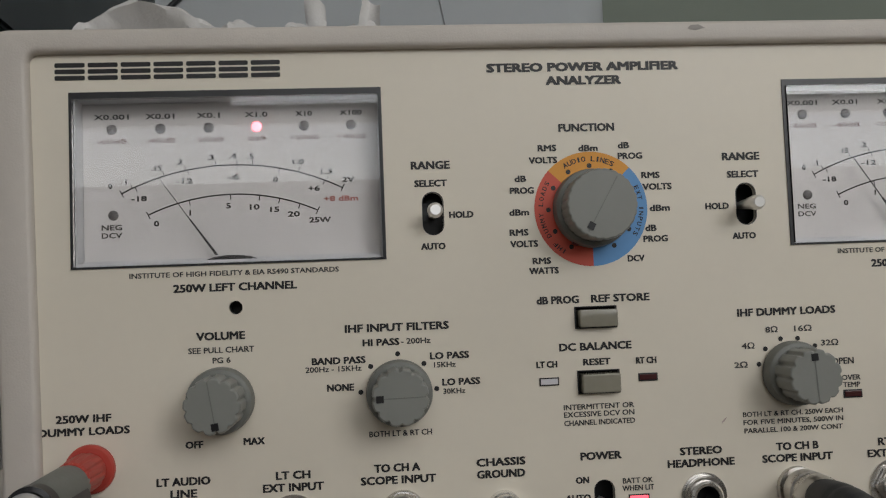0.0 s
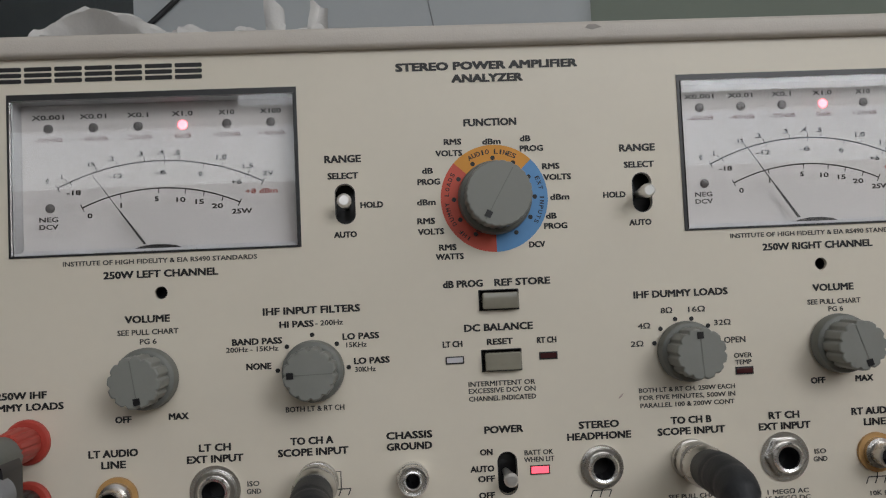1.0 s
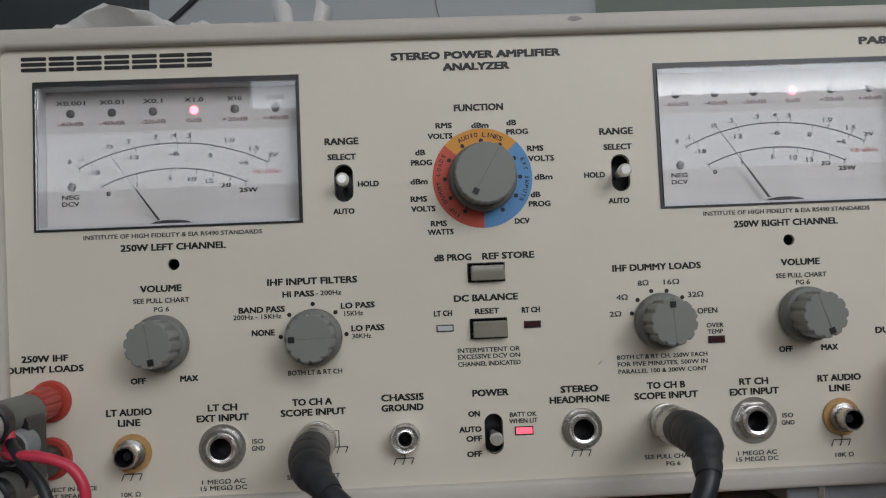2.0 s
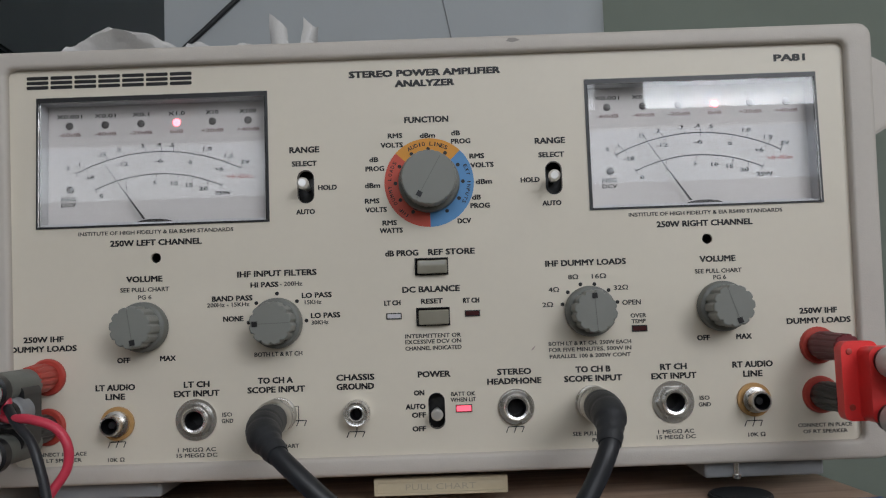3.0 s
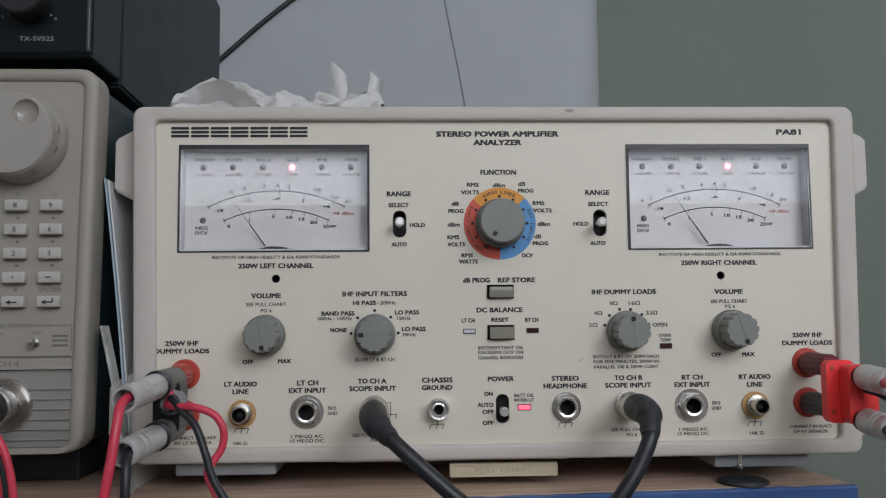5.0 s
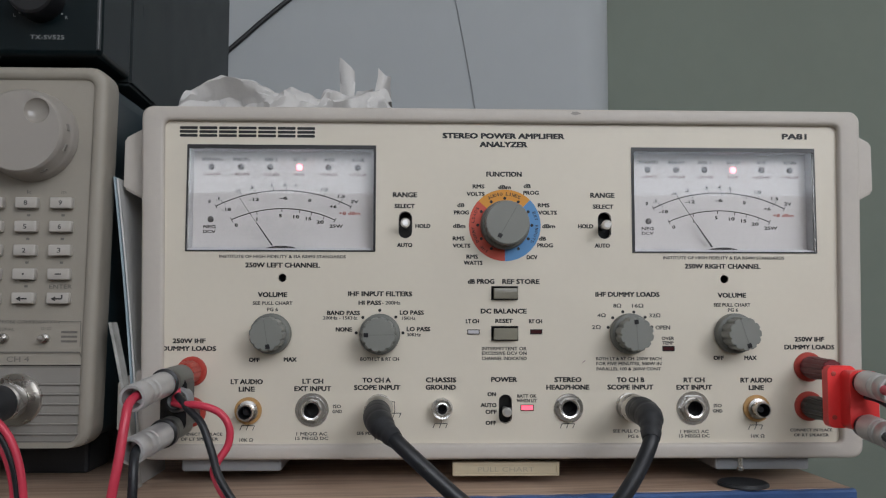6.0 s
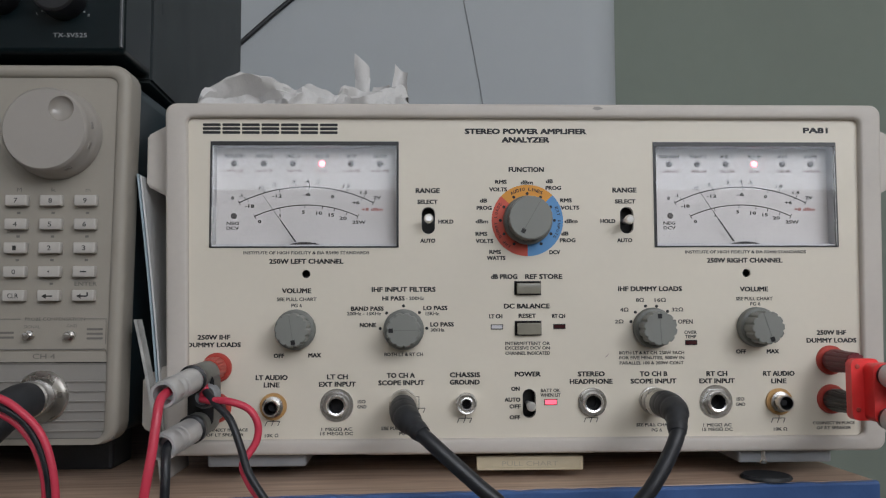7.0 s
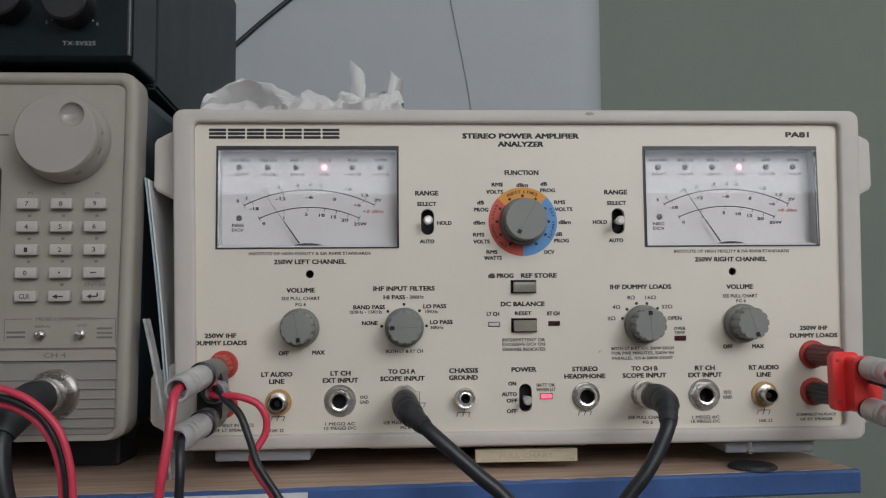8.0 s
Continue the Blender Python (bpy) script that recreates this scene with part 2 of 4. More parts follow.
def hose(points, radii, seg=14, steps=8, bm=None, flat=False):
    """A round body along a smooth line; radii: one number, or (share of the length, radius) pairs."""
    b = bm or bmesh.new()
    line = [W(*a) for a in points]
    line = glide(line, steps) if steps > 1 else line
    if not isinstance(radii, (list, tuple)):
        radii = [(0, radii), (1, radii)]
    n = len(line)
    rings, side = [], None
    for i, c in enumerate(line):
        d = (line[min(i + 1, n - 1)] - line[max(i - 1, 0)]).normalized()
        side = (side - d * side.dot(d)).normalized() if side else d.cross(Vector((0.3, 0.2, 1))).normalized()
        up = d.cross(side)
        s = i / (n - 1)
        r = radii[-1][1]
        for (s0, r0), (s1, r1) in zip(radii, radii[1:]):
            if s0 <= s <= s1:
                r = r0 + (r1 - r0) * ((s - s0) / (s1 - s0) if s1 > s0 else 0)
                break
        rings.append([b.verts.new(c + (side * math.cos(a) + up * math.sin(a)) * r * 0.001) for a in (2 * math.pi * k / seg for k in range(seg))])
    for p, q in zip(rings, rings[1:]):
        for k in range(seg):
            b.faces.new((p[k], p[(k + 1) % seg], q[(k + 1) % seg], q[k]))
    b.faces.new(rings[0][::-1])
    b.faces.new(rings[-1])
    return b


def text_mesh(words):
    c = bpy.data.curves.new("letters", "FONT")
    c.body, c.size, c.resolution_u = words, 1.0, 2
    tmp = bpy.data.objects.new("letters", c)
    me = bpy.data.meshes.new_from_object(tmp)
    bpy.data.objects.remove(tmp)
    bpy.data.curves.remove(c)
    return me


def lettering(words, cx, cz, width, cap, mat, parent, y, weight=0.012, name="printed_label", turn=0.0):
    """One printed line, centred at (cx, cz), drawn to a width and a height of capitals; weight thickens the strokes."""
    plain = text_mesh(words)
    n = len(plain.vertices)
    co = np.empty(n * 3)
    plain.vertices.foreach_get("co", co)
    co = co.reshape(-1, 3)
    lo, hi = co.min(0), co.max(0)
    flat = not any(ch.isalnum() for ch in words)
    low, high = (lo[1], hi[1]) if flat else (0.0, 0.73)
    fat = weight * cap
    sx = (width - 2 * fat) / (hi[0] - lo[0])
    sz = sx if flat else (cap - 1.2 * fat) / 0.73
    x0 = (co[:, 0] - (lo[0] + hi[0]) / 2) * sx
    z0 = (co[:, 1] - (low + high) / 2) * sz
    c, s = math.cos(turn), math.sin(turn)
    base = W(cx, y, cz)
    polys = [tuple(p.vertices) for p in plain.polygons]
    shifts = ((-1, -0.6), (1, -0.6), (-1, 0.6), (1, 0.6), (0, 0)) if weight else ((0, 0),)
    verts, faces = [], []
    for k, (dx, dz) in enumerate(shifts):
        x, z = x0 + dx * fat, z0 + dz * fat
        x, z = x * c - z * s, x * s + z * c
        verts.append(np.stack([base.x + x * 0.001, np.full(n, base.y - k * 4e-6), base.z + z * 0.001], 1))
        faces += [tuple(v + k * n for v in p) for p in polys]
    bpy.data.meshes.remove(plain)
    me = bpy.data.meshes.new(name)
    me.from_pydata(np.concatenate(verts).tolist(), [], faces)
    me.materials.append(mat)
    me.update()
    ob = new(name, me)
    ob.parent = parent
    if parent.type == "EMPTY":
        ob.matrix_parent_inverse = parent.matrix_basis.inverted()
    return ob


def bars(x0, x1, z0, z1, rows, y, mat, parent, name="worn_print", duty=0.6):
    """Unreadable print: plain bars of its size."""
    b = bmesh.new()
    step = (z1 - z0) / rows
    for i in range(rows):
        box(x0, x1, y - 0.05, y, z0 + step * (i + (1 - duty) / 2), z0 + step * (i + (1 + duty) / 2), bm=b)
    return part(name, b, mat, parent)


def strip(points, width, y, mat, parent, name):
    """A thin printed line along points (x, z)."""
    b = bmesh.new()
    pv = [Vector(p) for p in points]
    l, r = [], []
    for i, c in enumerate(pv):
        d = (pv[min(i + 1, len(pv) - 1)] - pv[max(i - 1, 0)]).normalized()
        nrm = Vector((-d.y, d.x)) * width / 2
        l.append(b.verts.new(W(c.x + nrm.x, y, c.y + nrm.y)))
        r.append(b.verts.new(W(c.x - nrm.x, y, c.y - nrm.y)))
    for i in range(len(pv) - 1):
        b.faces.new((l[i], l[i + 1], r[i + 1], r[i]))
    return part(name, b, mat, parent)


# ---- the room ----
def wall(name, x0, x1, y0, y1, z0, z1, mat, label):
    return tagged(part(name, box(x0, x1, y0, y1, z0, z1, real=True), mat), label, "wall", kind="structure")


ROOM_X0, ROOM_X1, BACK, DEEP = -1.6, 2.3, 0.72, 1.12
CORNER = 0.226
b = box(ROOM_X0, CORNER, BACK, BACK + 0.48, 0, 2.8, real=True)
edge = [e for e in b.edges if all(abs(v.co.x - CORNER) < 1e-5 and abs(v.co.y - BACK) < 1e-5 for v in e.verts)]
bmesh.ops.bevel(b, geom=edge, offset=0.055, segments=12, affect="EDGES", profile=0.5)
tagged(part("wall_north_1", b, WALL_LEFT), "pale blue-grey painted wall behind the test gear", "wall", kind="structure")
wall("wall_north_2", CORNER, ROOM_X1, DEEP, DEEP + 0.08, 0, 2.8, WALL_RIGHT, "darker green-grey painted wall set back beside it")
wall("wall_west", ROOM_X0 - 0.1, ROOM_X0, WALL_Y - 0.1, BACK + 0.5, 0, 2.8, WALL_ROOM, "plain white painted side wall")
wall("wall_east", ROOM_X1, ROOM_X1 + 0.1, WALL_Y - 0.1, DEEP + 0.08, 0, 2.8, WALL_ROOM, "plain white painted side wall")
Z0, Z1 = WINDOWS[0]["z0"], WINDOWS[0]["z1"]
south = box(ROOM_X0, ROOM_X1, WALL_Y - 0.1, WALL_Y, Z1, 2.8, real=True)
box(ROOM_X0, WINDOWS[1]["x0"], WALL_Y - 0.1, WALL_Y, Z0, Z1, bm=south, real=True)
box(WINDOWS[1]["x1"], WINDOWS[0]["x0"], WALL_Y - 0.1, WALL_Y, Z0, Z1, bm=south, real=True)
box(WINDOWS[0]["x1"], ROOM_X1, WALL_Y - 0.1, WALL_Y, Z0, Z1, bm=south, real=True)
LOW = WINDOWS[2]
box(ROOM_X0, LOW["x0"], WALL_Y - 0.1, WALL_Y, LOW["z0"], Z0, bm=south, real=True)
box(LOW["x1"], ROOM_X1, WALL_Y - 0.1, WALL_Y, LOW["z0"], Z0, bm=south, real=True)
box(LOW["x0"], LOW["x1"], WALL_Y - 0.1, WALL_Y, LOW["z1"], Z0, bm=south, real=True)
box(ROOM_X0, ROOM_X1, WALL_Y - 0.1, WALL_Y, 1.545, LOW["z0"], bm=south, real=True)
tagged(part("wall_south", south, WALL_ROOM), "white painted wall with two windows over an added strip of panes", "wall", kind="structure")
# unseen tan band, added for low fill and the meters' dim lower reflections
wall("wall_south_lower", ROOM_X0, ROOM_X1, WALL_Y - 0.1, WALL_Y, 0, 1.545, WALL_LOW, "unseen tan lower wall added to tint the meter reflections")
tagged(part("floor", box(ROOM_X0 - 0.1, ROOM_X1 + 0.1, WALL_Y - 0.1, 1.4, -0.1, 0, real=True), FLOOR_MAT), "plain brown floor", "floor", kind="structure")
tagged(part("ceiling", box(ROOM_X0 - 0.1, ROOM_X1 + 0.1, WALL_Y - 0.1, 1.4, 2.8, 2.9, real=True), WALL_ROOM), "plain white ceiling", "ceiling", kind="structure")
# the third entry is the strip added for the meter reflections
for k, w in enumerate(WINDOWS):
    x0, x1, z0, z1, r = (w[key] for key in ("x0", "x1", "z0", "z1", "rim"))
    win = tagged(thing("window_%d" % (k + 1), ((x0 + x1) / 2, WALL_Y - 0.05, z0), "white-framed window out of view, letting in daylight", "window"), kind="structure")
    for a0, a1, c0, c1 in ((x0, x1, z0, z0 + r), (x0, x1, z1 - r, z1), (x0, x0 + r, z0 + r, z1 - r), (x1 - r, x1, z0 + r, z1 - r)):
        part("window_frame", box(a0, a1, WALL_Y - 0.08, WALL_Y - 0.04, c0, c1, real=True), ALU, win)
    pane = part("pane", box(x0 + r, x1 - r, WALL_Y - 0.075, WALL_Y - 0.069, z0 + r, z1 - r, real=True), GLASS, win)
    pane.visible_shadow = False

# shelf: a board with a bare top and a blue painted edge
shelf = thing("shelf", (-0.4, 0.2, TOP - 0.009), "wooden wall shelf with a chipped blue painted edge", "shelf")
part("board", box(-900, 163.5, -6, 700, -8.8, 3.0), SHELF_WOOD, shelf)
b = bmesh.new()
NS = 260
rows_ = []
for i in range(NS + 1):
    x = -900 + 1064.6 * i / NS
    chip = 0.9 * noise.noise(Vector((x * 0.09, 0, 0))) + 0.8 * noise.noise(Vector((x * 0.35, 3, 0)))
    rows_.append([b.verts.new(W(x, yy, zz)) for yy, zz in ((-5.9, 2.7 + chip * 0.4), (-8.4, 2.5 + chip * 0.5), (-9.2 - 0.2 * chip, 1.5), (-9.2 + 0.15 * chip, -7.6), (-8.4, -8.6 + 0.2 * chip), (-5.9, -8.6))])
for p, q in zip(rows_, rows_[1:]):
    for k in range(5):
        b.faces.new((p[k], q[k], q[k + 1], p[k + 1]))
b.faces.new(rows_[0])
b.faces.new(rows_[-1][::-1])
part("painted_edge", b, SHELF_BLUE, shelf, "blue gloss painted edge, chipped")
for bx in (-700, -60):
    part("bracket", box(bx, bx + 25, 60, 700, -50, -9, 2), CASE_DARK, shelf)
tag = tagged(part("paper_label", box(-200, -105.5, -10.6, -9.9, -26, 1.3), PAPER), "white paper strip taped to the shelf edge", "label")
# the instruments stand slightly askew to the shelf
askew = Matrix.Translation(W(164, -9, 0)) @ Matrix.Rotation(radians(4.4), 4, "Z") @ Matrix.Translation(-W(164, -9, 0))
for ob in (shelf, tag):
    ob.matrix_basis = askew @ ob.matrix_basis

# ---- the analyzer ----
analyzer = thing("audio_analyzer", W(0, 130, 0), "cream-fronted audio test instrument with two needle meters and grey knobs", "test instrument")

# moulded case: a front surround with rounded corners and the shell behind it
def taper(loop):
    """The case draws in a little towards its foot."""
    return [(x * (1 - 0.021 * (185 - z) / 170), z) for x, z in loop]


outer, inner = taper(rounded(-175.5, 175.5, 16.2, 184.8, 5.5)), taper(rounded(-165, 165, 23.3, 177.9, 3))
b = sheet(outer, [inner], -3.2, 22)
rim = [e for e in b.edges if len(e.link_faces) == 2 and e.calc_face_angle(0) > 0.6]
bmesh.ops.bevel(b, geom=rim, offset=0.0016, segments=3, affect="EDGES", profile=0.5)
case = part("front_surround", b, CASE, analyzer, "beige moulded plastic surround, scuffed along the top")
b = solid(taper(rounded(-173, 173, 17, 183.6, 5)), 22, 270)
part("shell", b, CASE, analyzer)
for sx in (-1, 1):
    for z0, z1 in ((143, 174), (25, 55)):
        b = bmesh.new()
        loop = [(170 * sx, z0 - 4), (176 * sx, z0 - 3), (187 * sx, z0 + 3), (187 * sx, z1 - 3), (176 * sx, z1 + 3), (170 * sx, z1 + 3)]
        solid(loop if sx < 0 else loop[::-1], 8, 46, b)
        bmesh.ops.bevel(b, geom=b.edges[:], offset=0.001, segments=2, affect="EDGES")
        part("side_lug", b, CASE, analyzer)
for x0, x1 in ((-154, -107), (102, 148)):
    b = box(x0, x1, 3, 75, 9.8, 18, 1.2)
    part("foot_block", b, CASE_DARK, analyzer, "grey plastic foot block")
for cx, cy in ((114, -0.5), (-130, 100), (-125, 230), (125, 230)):
    b = bmesh.new()
    bmesh.ops.create_cone(b, cap_ends=True, segments=32, radius1=0.0122, radius2=0.0114, depth=0.0018, matrix=Matrix.Translation(W(cx, cy, 4.1)))
    bmesh.ops.bevel(b, geom=[e for e in b.edges if e.calc_face_angle(0) > 0.6], offset=0.0005, segments=2, affect="EDGES")
    pad = part("foot_pad", b, RUBBER, analyzer, "black rubber foot pad")
    b = bmesh.new()
    bmesh.ops.create_cone(b, cap_ends=True, segments=16, radius1=0.0011, radius2=0.0013, depth=0.0065, matrix=Matrix.Translation(W(cx, cy + 3.0, 13.4)))
    bmesh.ops.create_cone(b, cap_ends=True, segments=20, radius1=0.0014, radius2=0.0018, depth=0.0016, matrix=Matrix.Translation(W(cx, cy + 3.0, 10.4)))
    part("foot_screw", b, CHROME, pad, "bright screw")
# pull-out chart tab under the front
tab = part("chart_tab", box(-25.3, 26.3, 3.0, 6.5, 7.2, 13.8, 0.6), TAB, analyzer, "ivory plastic pull-out chart tab")
part("tab_rim", sheet(rounded(-25.0, 26.0, 7.5, 13.5, 0.6), [rounded(-23.8, 24.8, 8.5, 12.5, 0.5)], 2.4, 3.2), TAB, tab)
# the words lie flat; a darker ivory paints the shade of their relief
lettering("PULL CHART", 0.5, 10.5, 27, 2.4, material("relief_shade_ivory", (0.40, 0.36, 0.28), 0.5), tab, 2.9, 0.0, "embossed_words")
part("chart_guide", box(-78, 32, 8, 90, 14.2, 16.2, 0.4), CASE, analyzer)

# front panel with its real openings
METERS = (-108.3, 107.9)
holes = [[(c - 45.2, 115), (c + 45.2, 115), (c + 45.2, 166), (c - 45.2, 166)] for c in METERS]
SLOTS = ((-48.3, 127.8, 6.3, 3.0), (48.8, 127.9, 6.3, 3.0), (0.0, 39.4, 6.6, 2.9))
holes += [rounded(cx - w, cx + w, cz - h, cz + h, w - 0.05, 8) for cx, cz, h, w in SLOTS]
holes += [circle(-107.3, 101.9, 2.0), circle(107.3, 101.9, 2.0)]
holes += [circle(cx, cz, r) for cx, cz, r in ((-92.2, 39.2, 4.2), (30.4, 39.8, 4.2), (90.6, 39.8, 4.2), (-30.4, 39.8, 3.2), (-122.3, 38.8, 3.6), (121.4, 39.6, 3.6))]
holes += [[(-6.6, 91.6), (6.2, 91.6), (6.2, 98.1), (-6.6, 98.1)], [(-6.6, 72.0), (6.2, 72.0), (6.2, 78.9), (-6.6, 78.9)]]
panel = part("front_panel", sheet(rounded(-166.5, 166.5, 22.5, 179, 2.5), holes, 0, 1.6), PANEL, analyzer, "cream enamelled front panel")
part("slot_backing", box(-60, 60, 8.5, 9.0, 30, 140), BLACK, analyzer)
for cx in (-107.3, 107.3):
    part("adjuster_well", lathe([(2.6, 1.6), (2.6, 9), (0, 9)], cx, 101.9, 24), BLACK, panel)


def printed(words, cx, cz, width, cap, style):
    lettering(words, cx, cz, width, cap, INK_GREY if style == "s" else INK, panel, -0.12, {"b": 0.088, "m": 0.062, "s": 0.036}[style])


# maker's mark as plain stripes
for i in range(7):
    x = -157.8 + i * 9.45
    b = bmesh.new()
    for z in (170.2, 172.1, 174.0):
        solid(rounded(x, x + 8.6, z, z + 1.35, 0.4, 2), -0.15, -0.05, b)
    part("maker_mark", b, INK, panel)
printed("STEREO POWER AMPLIFIER", -0.4, 171.8, 60.0, 2.9, "b")
printed("ANALYZER", -0.5, 167.6, 23.6, 2.9, "b")
printed("PA81", 143.8, 172.6, 12.5, 3.0, "b")
printed("FUNCTION", -0.3, 152.9, 17.4, 2.6, "m")
printed("RANGE", -48.6, 142.5, 11.8, 2.6, "m")
printed("SELECT", -48.7, 137.0, 9.9, 2.2, "m")
printed("HOLD", -39.8, 127.3, 7.4, 2.1, "m")
printed("AUTO", -48.6, 118.0, 7.4, 2.1, "m")
printed("RANGE", 47.9, 142.8, 12.0, 2.6, "m")
printed("SELECT", 48.2, 137.2, 10.1, 2.2, "m")
printed("HOLD", 39.5, 127.5, 7.5, 2.1, "m")
printed("AUTO", 47.6, 118.1, 7.5, 2.1, "m")
printed("INSTITUTE OF HIGH FIDELITY & EIA RS490 STANDARDS", -107.2, 112.2, 60.6, 1.6, "s")
printed("250W LEFT CHANNEL", -107.2, 108.1, 35.8, 2.5, "m")
printed("VOLUME", -111.8, 93.9, 14.1, 2.5, "m")
printed("SEE PULL CHART", -111.7, 89.8, 19.0, 1.8, "s")
printed("PG 6", -111.7, 86.8, 5.2, 1.8, "s")
printed("OFF", -120.0, 62.8, 5.1, 2.2, "m")
printed("MAX", -102.9, 63.0, 6.2, 2.2, "m")
printed("IHF INPUT FILTERS", -60.3, 94.4, 30.9, 2.5, "m")
printed("HI PASS", -65.2, 90.1, 10.9, 2.2, "m")
printed("- 200Hz", -54.9, 90.1, 8.8, 1.8, "s")
printed("BAND PASS", -77.8, 85.2, 15.8, 2.2, "m")
printed("200Hz - 15KHz", -79.4, 82.8, 16.4, 1.7, "s")
printed("NONE", -77.5, 77.3, 7.9, 2.2, "m")
printed("LO PASS", -45.0, 85.4, 11.7, 2.2, "m")
printed("15KHz", -46.5, 82.7, 6.5, 1.7, "s")
printed("LO PASS", -41.8, 77.5, 11.4, 2.2, "m")
printed("30KHz", -44.0, 74.8, 6.6, 1.7, "s")
printed("BOTH LT & RT CH", -60.3, 63.2, 18.5, 1.8, "s")
printed("RMS", -12.8, 146.8, 5.8, 2.1, "m")
printed("VOLTS", -14.2, 143.1, 8.8, 2.1, "m")
printed("dBm", -0.1, 146.5, 6.1, 2.1, "m")
printed("dB", 11.0, 147.1, 3.6, 2.1, "m")
printed("PROG", 12.9, 143.8, 7.7, 2.1, "m")
printed("RMS", 19.0, 137.7, 5.8, 2.1, "m")
printed("VOLTS", 20.9, 134.1, 9.2, 2.1, "m")
printed("dBm", 21.4, 127.5, 6.4, 2.1, "m")
printed("dB", 18.3, 121.4, 3.6, 2.1, "m")
printed("PROG", 19.6, 118.1, 7.7, 2.1, "m")
printed("DCV", 13.2, 112.3, 5.3, 2.1, "m")
printed("dB", -21.4, 137.6, 3.6, 2.1, "m")
printed("PROG", -21.1, 134.0, 7.4, 2.1, "m")
printed("dBm", -22.2, 127.4, 6.1, 2.1, "m")
printed("RMS", -22.5, 121.3, 5.8, 2.1, "m")
printed("VOLTS", -21.1, 117.8, 8.5, 2.1, "m")
printed("RMS", -15.9, 112.5, 5.7, 2.1, "m")
printed("WATTS", -15.4, 109.5, 9.1, 2.1, "m")
printed("dB PROG", -11.6, 100.5, 13.0, 2.5, "m")
printed("REF STORE", 7.7, 100.5, 18.2, 2.5, "m")
printed("DC BALANCE", -0.7, 86.2, 22.3, 2.5, "m")
printed("LT CH", -15.8, 81.3, 6.4, 2.1, "m")
printed("RESET", -0.5, 81.5, 8.5, 2.1, "m")
printed("RT CH", 14.7, 81.3, 6.4, 2.1, "m")
printed("INTERMITTENT OR", -0.5, 68.2, 21.6, 1.7, "s")
printed("EXCESSIVE DCV ON", -0.5, 66.0, 21.6, 1.7, "s")
printed("CHANNEL INDICATED", -0.5, 63.5, 21.7, 1.7, "s")
printed("IHF DUMMY LOADS", 59.6, 94.4, 31.4, 2.5, "m")
printed("8Ω", 54.5, 88.9, 3.9, 1.9, "s")
printed("16Ω", 64.5, 88.9, 5.6, 1.9, "s")
printed("4Ω", 46.8, 84.2, 4.1, 1.9, "s")
printed("32Ω", 72.8, 84.2, 5.6, 1.9, "s")
printed("2Ω", 44.2, 78.5, 4.2, 1.9, "s")
printed("OPEN", 76.6, 78.4, 7.2, 2.1, "s")
printed("OVER", 79.0, 73.2, 6.1, 1.7, "s")
printed("TEMP", 79.0, 71.0, 5.5, 1.7, "s")
printed("BOTH LT & RT CH. 250W EACH", 59.8, 63.4, 31.8, 1.6, "s")
printed("FOR FIVE MINUTES, 500W IN", 59.8, 61.0, 31.7, 1.6, "s")
printed("PARALLEL 100 & 200W CONT", 59.7, 58.5, 31.2, 1.6, "s")
printed("INSTITUTE OF HIGH FIDELITY & EIA RS490 STANDARDS", 107.2, 112.3, 59.9, 1.6, "s")
printed("250W RIGHT CHANNEL", 106.6, 108.2, 37.4, 2.5, "m")
printed("VOLUME", 110.8, 94.1, 14.0, 2.5, "m")
printed("SEE PULL CHART", 110.8, 89.4, 18.1, 1.8, "s")
printed("PG 6", 111.2, 86.9, 5.0, 1.8, "s")
printed("OFF", 103.6, 63.8, 5.0, 2.2, "m")
printed("MAX", 119.2, 63.8, 6.1, 2.2, "m")
printed("250W IHF", -151.0, 71.8, 15.6, 2.4, "m")
printed("DUMMY LOADS", -150.9, 68.2, 25.6, 2.4, "m")
printed("LT AUDIO", -123.3, 52.5, 15.3, 2.5, "m")
printed("LINE", -123.3, 49.0, 7.6, 2.5, "m")
printed("LT CH", -92.0, 52.7, 10.0, 2.5, "m")
printed("EXT INPUT", -92.0, 49.2, 17.6, 2.5, "m")
printed("TO CH A", -61.7, 53.2, 13.6, 2.5, "m")
printed("SCOPE INPUT", -61.4, 49.7, 22.2, 2.5, "m")
printed("CHASSIS", -30.9, 53.3, 14.7, 2.5, "m")
printed("GROUND", -31.0, 49.8, 14.5, 2.5, "m")
printed("POWER", -0.6, 53.5, 12.6, 2.5, "m")
printed("ON", -6.6, 46.5, 4.1, 2.1, "m")
printed("AUTO", -8.1, 41.3, 7.7, 2.1, "m")
printed("OFF", -6.9, 38.1, 5.5, 2.1, "m")
printed("OFF", -7.0, 32.9, 5.2, 2.1, "m")
printed("BATT OK", 10.3, 45.6, 9.3, 1.7, "s")
printed("WHEN LIT", 10.3, 43.4, 9.8, 1.7, "s")
printed("STEREO", 30.2, 53.4, 13.2, 2.5, "m")
printed("HEADPHONE", 30.1, 49.8, 20.9, 2.5, "m")
printed("TO CH B", 60.5, 53.3, 13.5, 2.5, "m")
printed("SCOPE INPUT", 60.4, 49.8, 22.4, 2.5, "m")
printed("RT CH", 91.4, 53.2, 10.3, 2.5, "m")
printed("EXT INPUT", 91.4, 49.7, 17.4, 2.5, "m")
printed("RT AUDIO", 121.8, 53.1, 15.6, 2.5, "m")
printed("LINE", 121.7, 49.5, 7.5, 2.5, "m")
